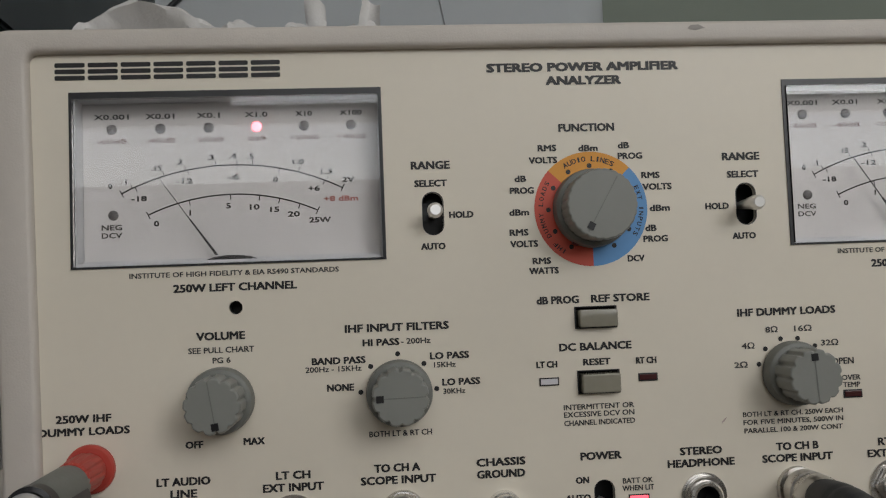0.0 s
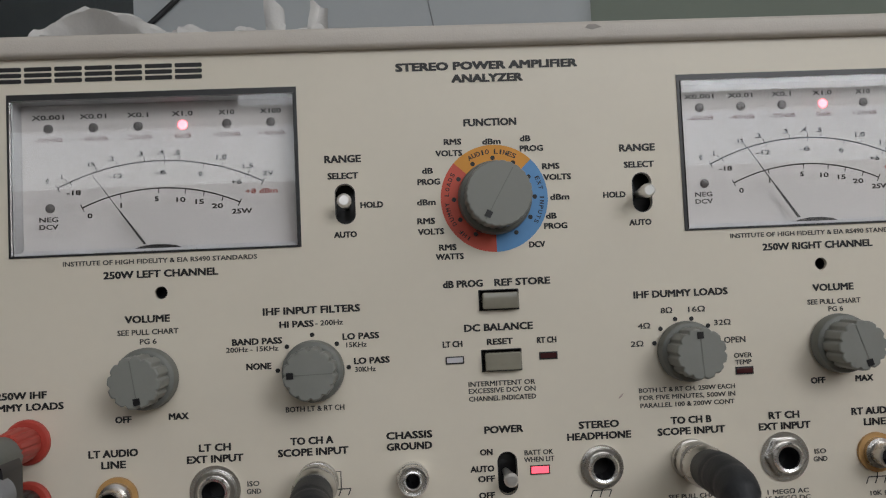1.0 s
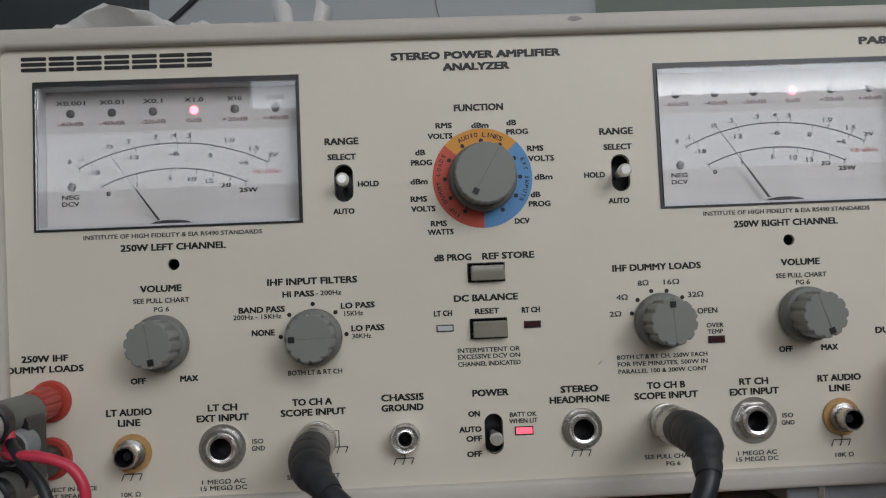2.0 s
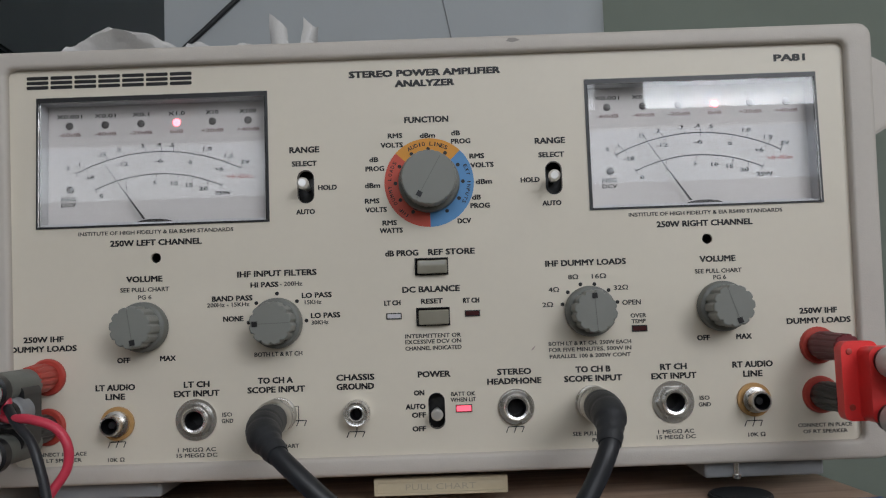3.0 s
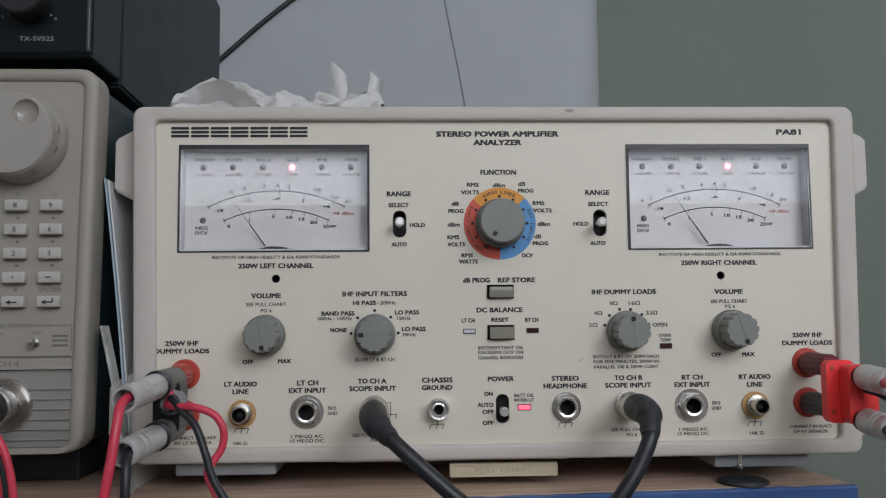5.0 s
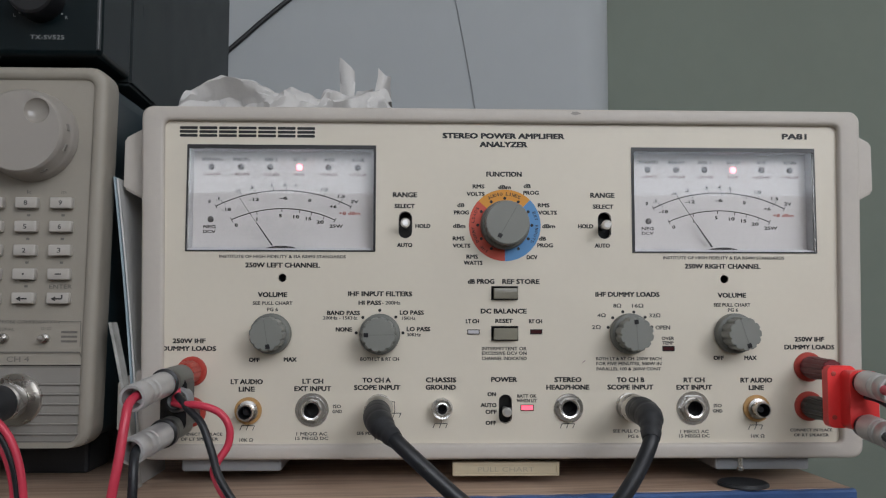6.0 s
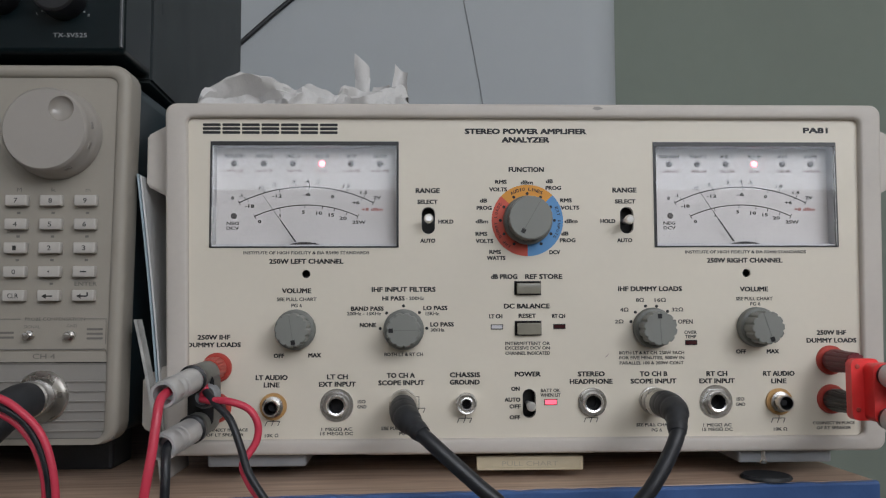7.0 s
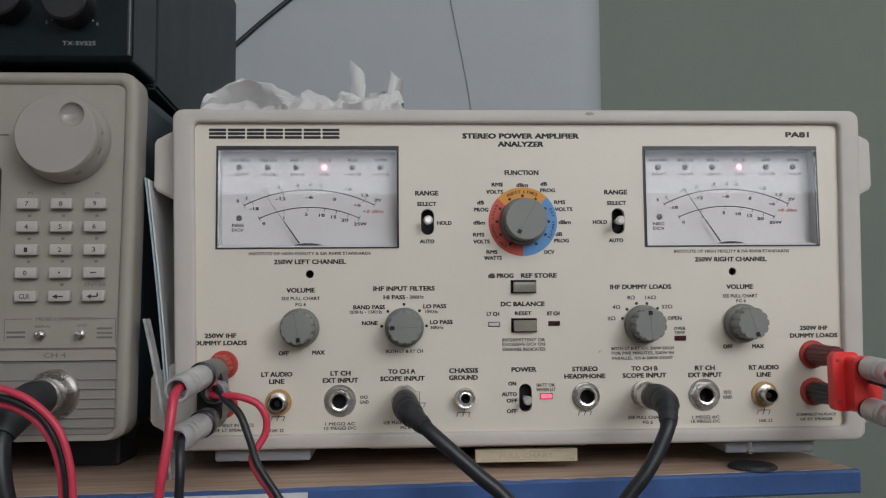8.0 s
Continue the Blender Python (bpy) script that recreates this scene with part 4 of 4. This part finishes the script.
def barrel(cx, cz, y0, tilt_x, tilt_z, length, r, parent):
    """A turned grey plug barrel with rings and an open end."""
    pts = [(0.0, r * 0.8), (0.04, r), (0.5, r), (0.52, r * 0.94), (0.56, r * 0.94), (0.58, r), (0.66, r), (0.68, r * 0.94), (0.72, r * 0.94), (0.74, r), (0.97, r * 1.02), (1.0, r * 0.93), (1.0, r * 0.74), (0.72, r * 0.7), (0.7, 0)]
    b = lathe([(rr, y0 - length * s) for s, rr in pts], cx, cz, 40)
    o = W(cx, y0, cz)
    b.transform(Matrix.Translation(o) @ Matrix.Rotation(radians(tilt_x), 4, "Z") @ Matrix.Rotation(radians(tilt_z), 4, "X") @ Matrix.Translation(-o))
    return part("plug_barrel", b, GREY_PLUG, parent, "grey metal plug barrel with turned rings")


for cz in (55.0, 36.0):
    plug = thing("banana_plug", W(147, -46, cz), "grey banana plug in the red double plug", "plug", "banana plugs")
    b = lathe([(0, -36), (4.6, -36), (4.8, -36.6), (4.8, -42), (0, -42)], 154.2, cz, 28)
    part("insulator", b, BLACK, plug)
    barrel(154.2, cz, -40.5, -3, 3, 23, 5.6, plug)
    c = RED_WIRE if cz > 50 else BLACK_WIRE
    part("lead", hose([(149.8, -63, cz - 1), (149.6, -73, cz - 3), (152, -80, cz - 16), (155, -84, cz - 60), (157, -82, cz - 140)], 2.0, 12, 8), c, plug)
lead = thing("thin_lead", W(153, -62, 45), "thin black lead out of the red double plug", "cable")
part("wire", hose([(154.4, -39.5, 49.4), (158.4, -46, 47.4), (164.5, -51.5, 40.5), (172.5, -55.2, 20.5), (178.5, -55.2, -29.5), (180.5, -53.3, -119.5)], 1.5, 12, 8), BLACK_WIRE, lead)

# stacked plugs on the left-hand posts
stack = thing("double_banana_plug", W(-150, -20, 40), "dark double banana plug on the binding posts", "plug")
b = solid(rounded(-155.0, -143.5, 33.0, 57.0, 4.0), -30, -17.4)
bmesh.ops.bevel(b, geom=[e for e in b.edges if e.calc_face_angle(0) > 0.7], offset=0.0014, segments=3, affect="EDGES")
part("body", b, BLACK, stack)
b = lathe([(0, -36.5), (3.8, -36.5), (5.2, -35), (5.4, -31), (5.4, -27)], -146.5, 47.2, 32)
part("clamp_nut", b, CASE_DARK, stack)
part("clamp_ring", lathe([(3.2, -38), (4.4, -38), (4.6, -36.5), (4.6, -35), (3.0, -35)], -146.5, 47.2, 32), BLACK, stack)
for z, zt, c, nm in ((56.0, 4.4, RED_WIRE, "red"), (34.6, 2.4, BLACK_WIRE, "black")):
    plug = thing("banana_plug", W(-151, -34, z), "grey banana plug with a " + nm + " wire", "plug", "banana plugs")
    part("insulator", lathe([(0, -14), (5.4, -14), (5.6, -16), (5.4, -34.6), (5.0, -36.4), (0, -36.4)], -150.0, z, 32), KNOB_DARK, plug)
    part("collar", lathe([(5.0, -36.4), (6.2, -36.8), (6.2, -40.6), (5.0, -41)], -150.4, z - 0.9, 32), BLACK, plug)
    barrel(-150.6, z - 1.2, -40, -3.0, zt, 35.5, 5.4, plug)
    if nm == "red":
        pts = [(-151.4, -66.2, 53.2), (-151.9, -73.5, 52.5), (-152.2, -80, 50), (-152.3, -83.7, 42.6), (-153, -86, 31.8), (-154.4, -87.3, 21.2), (-155.6, -87.3, 12.2), (-157.2, -86.4, -9.2), (-161.2, -80.9, -89.2)]
    else:
        pts = [(-151, -66.2, 32.8), (-150.9, -73.5, 31.9), (-149.5, -80, 28.8), (-148.8, -82.7, 20.2), (-149.1, -82.7, 10.8), (-150.2, -81.8, -9.2), (-153.2, -77.2, -89.2)]
    part("lead", hose(pts, 1.85, 14, 8), c, plug)
loop_red = thing("test_lead", W(-140, -48, 40), "red test lead looping out of the dark double plug", "cable", "test leads")
part("wire", hose([(-147.1, -36.8, 46.4), (-141.6, -42.3, 46.2), (-134, -46, 46.4), (-125.4, -46, 43.3), (-121.2, -46, 37.1), (-121.6, -46, 29.7), (-125.6, -47.8, 22.9), (-126.3, -50.6, 19.5), (-122.7, -53.3, 12.9), (-116.4, -55.2, 4.4), (-108.4, -57, -11.4), (-99.4, -57, -89.4)], 1.6, 14, 8), RED_WIRE, loop_red)
loop_blk = thing("test_lead", W(-140, -46, 40), "black test lead hanging beside the red one", "cable", "test leads")
part("wire", hose([(-147.2, -34.9, 50.1), (-144.1, -39.5, 49.1), (-139.3, -44.1, 45), (-132.3, -47.8, 38.8), (-127.4, -50.6, 28.1), (-122.8, -54.7, 17.7), (-113.7, -57.9, 4.8), (-104.4, -58.8, -11.4), (-94.4, -57, -89.4)], 1.65, 14, 8), BLACK_WIRE, loop_blk)
short = thing("test_lead", W(-148, -30, 52), "short red lead between the two plugs", "cable", "test leads")
part("wire", hose([(-148.2, -34, 56.3), (-146.6, -36.8, 53.4), (-145.6, -37.7, 50.4), (-146.6, -36.8, 47.9)], 1.7, 12, 8), RED_WIRE, short)

# ---- the oscilloscope beside it ----
scope = thing("oscilloscope", W(-330, 200, 0), "grey-beige bench oscilloscope with a keypad and a large knob", "oscilloscope")
SX0, SX1 = -560, -193


def drawn_in(loop):
    """The bezel's free side leans in a little towards its foot."""
    return [(x - (3.2 * (203 - z) / 183 if x > -300 else 0), z) for x, z in loop]


b = sheet(drawn_in(rounded(SX0, SX1, 22, 203, 9)), [drawn_in(rounded(SX0 + 9, SX1 - 7.0, 25, 196.6, 4))], -1, 17)
rim = [e for e in b.edges if len(e.link_faces) == 2 and e.calc_face_angle(0) > 0.6]
bmesh.ops.bevel(b, geom=rim, offset=0.0028, segments=3, affect="EDGES", profile=0.5)
part("front_bezel", b, SCOPE, scope)
part("shell", solid(drawn_in(rounded(SX0 + 4, SX1 - 3.0, 23, 201, 9)), 16.5, 380), DARK_BOX, scope, "dark teal painted cabinet")
face = part("front_face", box(SX0 + 6, SX1 - 6.4, 1.2, 12, 60.5, 199), SCOPE, scope)
low = part("lower_face", box(SX0 + 6, SX1 - 8, 0.6, 12, 24, 60.0), SCOPE_LOW, scope)
for cx in (-520, -230):
    part("foot", box(cx - 18, cx + 18, 40, 70, 3, 24, 2), RUBBER, scope)
    part("foot", box(cx - 18, cx + 18, 330, 360, 3, 24, 2), RUBBER, scope)
# screen at its far side
part("screen_bezel", sheet(rounded(-470, -259.5, 67, 157, 4), [rounded(-463, -265, 73, 151, 3)], -1.5, 1.4), BLACK, scope)
part("screen", box(-464, -264, 0.4, 1.1, 72, 152), material("dark_screen", (0.012, 0.02, 0.018), 0.15), scope, "dark glass screen")
# large rotary knob with a finger dimple
b = lathe([(21.6, 1.0), (21.4, -3), (20.8, -5), (20.2, -6), (19.9, -11.5), (19.4, -13.2), (18.6, -14)], -228.4, 168.9, 72)
kn = part("rotary_knob", b, SCOPE_LIGHT, scope, "large smooth jog knob with a finger dimple")
part("knob_face", sheet(circle(-228.4, 168.9, 18.65, 72), [circle(-220.6, 178.3, 5.9, 36)], -14.0, -13.6), SCOPE_LIGHT, kn)
b = lathe([(6.0, -13.95), (5.5, -13.0), (4.4, -12.0), (2.6, -11.3), (0, -11.1)], -220.6, 178.3, 36)
part("finger_dimple", b, material("polished_dimple", (0.34, 0.315, 0.285), 0.16, vary=0.03), kn, "shallow round finger dimple")
for a in (-150, -62, -20, 8):
    c_, s_ = math.cos(radians(a)), math.sin(radians(a))
    b = box(-1.6, 1.6, -9, -6.8, -0.35, 0.35, 0.1)
    b.transform(Matrix.Translation(W(-228.4 + 20.15 * c_, 0, 168.9 + 20.15 * s_)) @ Matrix.Rotation(-radians(a + 90), 4, "Y") @ Matrix.Translation(-W(0, 0, 0)))
    part("grip_notch", b, SCOPE_LOW, kn)
strip([(-262, 171.4), (-256.5, 171.4)], 0.5, 1.0, SCOPE_INK, face, "index_line")
# keypad
KEYPAD = (("7", "8", "9"), ("4", "5", "6"), ("1", "2", "3"), ("0", ".", "-"), ("CLR", "<", ">"))
OVERPRINT = (("M", "k", "m"), ("", "", ""), ("", "", ""), ("", "", ""), ("", "", "ENTER"))
for r, row in enumerate(KEYPAD):
    for c, s in enumerate(row):
        kx, kz = -245.4 + c * 16.2, 136.9 - r * 11.27
        key = part("key", box(kx - 5.2, kx + 5.2, -2.6, 1.4, kz - 2.6, kz + 2.6, 0.7), KEYCAP, scope)
        if s in "<>":
            d = 1 if s == ">" else -1
            pts = [(kx - 2.2, kz - 0.3), (kx + 2.2, kz - 0.3)]
            strip(pts, 0.7, -2.68, SCOPE_INK, key, "arrow_mark")
            b = bmesh.new()
            b.faces.new([b.verts.new(W(x, -2.7, z)) for x, z in ((kx - 3.0, kz - 0.3), (kx - 0.8, kz + 0.9), (kx - 0.8, kz - 1.5))])
            part("arrow_mark", b, SCOPE_INK, key)
            if s == ">":
                strip([(kx + 2.2, kz - 0.3), (kx + 2.2, kz + 1.5)], 0.7, -2.69, SCOPE_INK, key, "arrow_mark")
        elif s == "-":
            strip([(kx - 1.5, kz), (kx + 1.5, kz)], 0.6, -2.7, SCOPE_INK, key, "key_mark")
        elif s == ".":
            strip([(kx - 0.4, kz), (kx + 0.4, kz)], 0.8, -2.7, SCOPE_INK, key, "key_mark")
        else:
            lettering(s, kx, kz, 1.7 * len(s) if len(s) > 1 else 1.7, 2.4, SCOPE_INK, key, -2.7, 0.01, "key_mark")
        o = OVERPRINT[r][c]
        if o:
            lettering(o, kx, kz + 5.6, 10.5 if len(o) > 1 else 2.2, 2.0, SCOPE_FAINT, face, 1.0, 0.004)
        elif not (r == 4 and c == 0):
            bars(kx - 0.8, kx + 0.8, kz + 4.7, kz + 6.5, 1, 1.05, SCOPE_FAINT, face)
# probe compensation terminals in their printed box
for pts in ([(-256, 70), (-256, 80.8), (-243, 80.8)], [(-213, 80.8), (-203, 80.8), (-203, 69)]):
    strip(pts, 0.35, 1.0, SCOPE_FAINT, face, "printed_line")
lettering("PROBE COMPENSATION", -227, 80.8, 28, 1.6, SCOPE_FAINT, face, 1.0, 0.002)
lettering("SIGNAL", -237.6, 77.2, 7.5, 1.5, SCOPE_FAINT, face, 1.0, 0.0)
lettering("GND", -219.0, 77.6, 5.0, 1.5, SCOPE_FAINT, face, 1.0, 0.0)
bars(-255, -246, 71, 75.5, 2, 1.05, SCOPE_FAINT, face, duty=0.45)
bars(-212, -204.5, 70.5, 77, 3, 1.05, SCOPE_FAINT, face, duty=0.45)
for cx in (-238.6, -219.4):
    b = lathe([(0, -4.5), (1.4, -4.3), (1.7, -3.4), (1.2, -2.4), (1.2, -0.6), (2.2, -0.4), (2.4, 0.2), (2.4, 1.3)], cx, 73.0, 24)
    part("probe_terminal", b, STEEL, scope)
lettering("CH 4", -231.7, 63.3, 10.5, 2.6, SCOPE_FAINT, face, 1.0, 0.006)
# lower panel: recessed lines, ribs and the socket
for pts in ([(-300, 59.6), (-199, 59.6)], [(-199, 59.6), (-198, 25)], [(-300, 25), (-198, 25)], [(-300, 66.5), (-203, 66.5), (-200.5, 60.5)]):
    strip(pts, 0.6, 0.4, SCOPE_FAINT, low, "groove")
for k in range(6):
    part("rib", box(-300, -199.6, -0.3, 0.7, 28.2 + k * 4.6, 28.9 + k * 4.6, 0.2), SCOPE_LOW, scope)
b = lathe([(6.5, -1.5), (11.6, -1.5), (12.2, -0.8), (12.2, 0.8)], -231.4, 44.5, 44)
sk = part("coaxial_socket", b, STEEL, scope, "nickel coaxial socket")
part("socket_body", lathe([(0, -8), (6.0, -8), (6.3, -7), (6.3, -1.4)], -231.4, 44.5, 36), CHROME, sk)
sl = thing("coaxial_cable", W(-233, -10, 44), "black coaxial plug and cable in the oscilloscope socket", "cable", "coaxial leads")
part("bayonet_collar", lathe([(5, -6), (8.2, -6), (8.4, -7), (8.4, -14), (7.4, -15), (7.4, -19), (4, -20)], -231.4, 44.5, 40), STEEL, sl)
part("boot", hose([(-231.4, -15, 44.5), (-232, -24, 43.8), (-234, -36, 39), (-235, -44, 31)], [(0, 8.0), (0.5, 8.6), (0.8, 7.4), (1, 5)], 28, 8), RUBBER, sl)
part("lead", hose([(-234.5, -40, 35), (-235, -45, 28), (-233, -48, 14), (-230, -48, 0), (-226, -48, -20), (-224, -45, -110)], 4.2, 16, 8), BLACK_WIRE, sl)
for nm, mat_, pts in (("red", RED_WIRE, [(-254.3, -67.1, 50.7), (-227.6, -68.9, 52.9), (-219.3, -68.9, 51.1), (-211.7, -68.9, 47), (-202.4, -68.9, 37.8), (-197.2, -68.9, 25.2), (-195, -68.9, 8.9), (-195.3, -68.9, -9.3), (-199.4, -66.2, -109.4)]),
                      ("black", BLACK_WIRE, [(-254.4, -64.3, 47.6), (-228.8, -66.2, 49.6), (-212.8, -66.2, 43.6), (-204.7, -66.2, 34.3), (-200.1, -66.2, 22.4), (-198.2, -66.2, 8.2), (-198.4, -66.2, -9.4), (-203.4, -64.3, -109.4)]),
                      ("red", RED_WIRE, [(-254.4, -61.6, 44.6), (-229.6, -63.4, 46.4), (-216, -63.4, 41.6), (-207.2, -63.4, 32.2), (-202.6, -63.4, 19.8), (-201.4, -63.4, 7.9), (-201.9, -63.4, -9.4), (-207.4, -62.5, -109.4)])):
    wl = thing("test_lead", W(-220, -72, 40), nm + " test lead looping down in front of the oscilloscope", "cable", "test leads")
    part("wire", hose(pts, 1.55, 14, 8), mat_, wl)

# it stands a little proud of the analyzer's front
for ob in (scope, sl):
    ob.matrix_basis = Matrix.Translation((0.0019, -0.004, 0.0)) @ ob.matrix_basis

# ---- the receiver on top of it ----
rx = thing("audio_receiver", W(-400, 200, 205), "black audio receiver resting on the oscilloscope", "receiver")
b = box(-620, -195.6, -3, 39, 209, 360, 2.5, 3)
fas = part("fascia", b, RX, rx, "glossy black front fascia")
part("fascia_edge", box(-197.8, -196.2, -4.0, -0.5, 211.5, 357, 0.5), material("polished_black_edge", (0.06, 0.066, 0.07), 0.34, vary=0.1), rx)
cov = bmesh.new()
vs = [cov.verts.new(W(x, y, z)) for z in (206, 357) for x, y in ((-612, 39), (-195.2, 39), (-207.4, 320), (-612, 320))]
for idx in ((0, 1, 2, 3), (7, 6, 5, 4), (0, 4, 5, 1), (1, 5, 6, 2), (2, 6, 7, 3), (3, 7, 4, 0)):
    cov.faces.new([vs[i] for i in idx])
bmesh.ops.bevel(cov, geom=cov.edges[:], offset=0.0015, segments=2, affect="EDGES")
part("cover", cov, RX_SIDE, rx, "dark painted steel cover")
b = lathe([(0, 2.2), (3.4, 2.2), (3.6, 1.6), (4.6, 1.0), (4.8, 0)], 0, 0, 24)
b.transform(Matrix.Translation(W(-195.9, 54, 252)) @ Matrix.Rotation(radians(90), 4, "Z") @ Matrix.Translation(-W(0, 0, 0)))
part("cover_screw", b, BLACK, rx)
part("underside", box(-612, -208.5, 10, 315, 203.0, 206.5), BLACK, rx)
for cx, r in ((-225.0, 11.2), (-256.5, 11.2)):
    b = lathe([(0, -16), (r - 1.2, -16), (r - 0.2, -15.2), (r, -14), (r + 0.3, -3)], cx, 236.5 if cx > -240 else 238.5, 40, None)
    part("control_knob", b, BLACK, rx)
lettering("TX-SV525", -221.6, 217.8, 16.3, 2.3, RX_INK, fas, -3.15, 0.004)
lettering("L", -237.5, 228.5, 1.0, 1.6, RX_INK, fas, -3.15, 0.0)
lettering("R", -212.6, 227.6, 1.3, 1.6, RX_INK, fas, -3.15, 0.0)
for cx, cz in ((-235.2, 229.6), (-215.0, 229.3), (-272, 230.0)):
    part("index_dot", lathe([(0, -3.2), (0.45, -3.2), (0.45, -3)], cx, cz, 10), RX_INK, fas)

# papers leaning in the gap
def leaflet(name, top, low_, thick, depth, mat, label, y0):
    ob = thing(name, W(low_[0], y0, low_[1]), label, "leaflet", "papers between the instruments")
    b = bmesh.new()
    n = 12
    pts = []
    for i in range(n + 1):
        f = i / n
        x = low_[0] + (top[0] - low_[0]) * f + 1.2 * math.sin(math.pi * f)
        z = low_[1] + (top[1] - low_[1]) * f
        pts.append((x, z))
    for i in range(n):
        (xa, za), (xb, zb) = pts[i], pts[i + 1]
        wa = thick
        v = [b.verts.new(W(*c)) for c in ((xa, y0, za), (xa + wa, y0, za), (xb + wa, y0, zb), (xb, y0, zb), (xa, y0 + depth, za), (xa + wa, y0 + depth, za), (xb + wa, y0 + depth, zb), (xb, y0 + depth, zb))]
        for idx in ((0, 1, 2, 3), (7, 6, 5, 4), (0, 3, 7, 4), (1, 5, 6, 2)) + (((0, 4, 5, 1),) if i == 0 else ()) + (((3, 2, 6, 7),) if i == n - 1 else ()):
            b.faces.new([v[k] for k in idx])
    bmesh.ops.remove_doubles(b, verts=b.verts[:], dist=1e-6)
    part("sheet", b, mat, ob)


leaflet("leaflet", (-190.9, 151.3), (-176.0, 3.2), 0.9, 40, COVER, "thin pale blue booklet standing on edge", 5)
leaflet("leaflet", (-189.6, 150.6), (-174.8, 3.2), 0.8, 40, PAPER, "thin white booklet standing on edge", 6)
leaflet("leaflet", (-187.6, 80.4), (-173.6, 3.2), 1.4, 8, material("printed_leaflet", (0.45, 0.45, 0.43), 0.7, vary=0.35, scale=120), "small printed leaflet leaning between the instruments", -5)

# ---- crumpled tissue on top ----
tissue = thing("crumpled_tissue", W(-115, 150, 186), "crumpled white tissue lying on top of the instrument", "tissue")
b = bmesh.new()
NX, NA = 90, 22
grid_ = []


RIDGE = ((-181, 192), (-179, 209), (-173.5, 217.5), (-164, 222), (-155, 225), (-143, 225), (-135, 223), (-128, 219), (-121, 225.5), (-111, 222), (-104, 219), (-99, 225), (-88, 223), (-80, 226), (-72, 228), (-64, 230), (-60, 222))


def ridge(x):
    """Height of the crumple's crest along its length."""
    for (x0, z0), (x1, z1) in zip(RIDGE, RIDGE[1:]):
        if x0 <= x <= x1:
            f = (x - x0) / (x1 - x0)
            return z0 + (z1 - z0) * f * f * (3 - 2 * f)
    return RIDGE[-1][1]


for i in range(NX + 1):
    f = i / NX
    x = -181 + 121 * f
    yc = 88 + 45 * min(1, f * 1.2)
    h = ridge(x) - 184.5
    row = []
    for k in range(NA + 1):
        a = math.pi * k / NA
        q = Vector((x * 0.055, 3 * math.cos(a), 2.2 * math.sin(a)))
        fold = 0.3 * noise.noise(q * 1.2) + 0.22 * abs(noise.noise(q * 2.9)) - 0.12
        dp = 26 * (1 + fold * 1.3)
        lift = max(0.0, math.sin(a)) ** 0.6
        bowl = math.exp(-((x + 152) / 19) ** 2) + 0.5 * math.exp(-((x + 97) / 9) ** 2)
        hollow = bowl * (26 * math.exp(-((a - 0.55) / 0.33) ** 2) - 14 * math.exp(-((a - 1.35) / 0.4) ** 2))
        row.append(b.verts.new(W(x + 3.5 * noise.noise(q * 2.2 + Vector((5, 0, 0))), yc - dp * math.cos(a) + hollow, 183.8 + h * lift * (1 + 0.1 * fold + 0.25 * fold * abs(math.cos(a))))))
    grid_.append(row)
for p, q in zip(grid_, grid_[1:]):
    for k in range(NA):
        b.faces.new((p[k], q[k], q[k + 1], p[k + 1]))
part("crumple", b, TISSUE, tissue)


def flap(points, curl, name, y0=135):
    """A standing torn corner: a bent sheet with some thickness."""
    b = bmesh.new()
    (xa, za), (xb, zb), (xc, zc), (xd, zd) = points
    n = 7
    front, rear = [], []
    for i in range(n + 1):
        for j in range(n + 1):
            u, v = i / n, j / n
            x = (xa * (1 - u) + xb * u) * (1 - v) + (xd * (1 - u) + xc * u) * v
            z = (za * (1 - u) + zb * u) * (1 - v) + (zd * (1 - u) + zc * u) * v
            w = noise.noise(Vector((x * 0.15, z * 0.15, 1)))
            y = y0 + curl * math.sin(math.pi * u) + 3 * w
            front.append(b.verts.new(W(x + w, y, z)))
            rear.append(b.verts.new(W(x + w, y + 0.8, z)))
    m = n + 1
    for i in range(n):
        for j in range(n):
            b.faces.new((front[i * m + j], front[(i + 1) * m + j], front[(i + 1) * m + j + 1], front[i * m + j + 1]))
            b.faces.new((rear[i * m + j], rear[i * m + j + 1], rear[(i + 1) * m + j + 1], rear[(i + 1) * m + j]))
    part(name, b, TISSUE, tissue)


flap([(-97, 200), (-88, 200), (-87.4, 256), (-98.6, 266.5)], -2, "torn_flap", 185)
flap([(-74, 205), (-60.5, 205), (-60.0, 236), (-68.0, 241.8)], 6, "torn_flap", 126)
flap([(-88, 210), (-74, 210), (-72, 231), (-82.4, 229)], 4, "torn_flap", 136)

# ---- on the wall behind ----
wc = thing("wall_cable", Vector((-0.25, 0.716, 1.68)), "thick black cable slanting up the wall behind the receiver", "cable")
part("wire", hose([(-420, 716.5, 330), (-360, 716.5, 380), (-292, 716.5, 440), (-247, 716.5, 481), (-205, 716.5, 516), (-150, 716.5, 556), (-90, 716.5, 620), (-70, 716.5, 760)], 3.3, 14, 10), BLACK_WIRE, wc)
tw = thing("thin_wall_wire", Vector((0.02, 0.717, 1.7)), "thin grey wire running down the wall", "wire")
part("wire", hose([(-20, 718.8, 660), (8.6, 718.8, 503), (21, 718.8, 436), (33.3, 718.8, 362), (42, 718.8, 280), (48, 718.8, 40)], 0.9, 10, 8), material("grey_wire", (0.31, 0.325, 0.34), 0.6), tw)
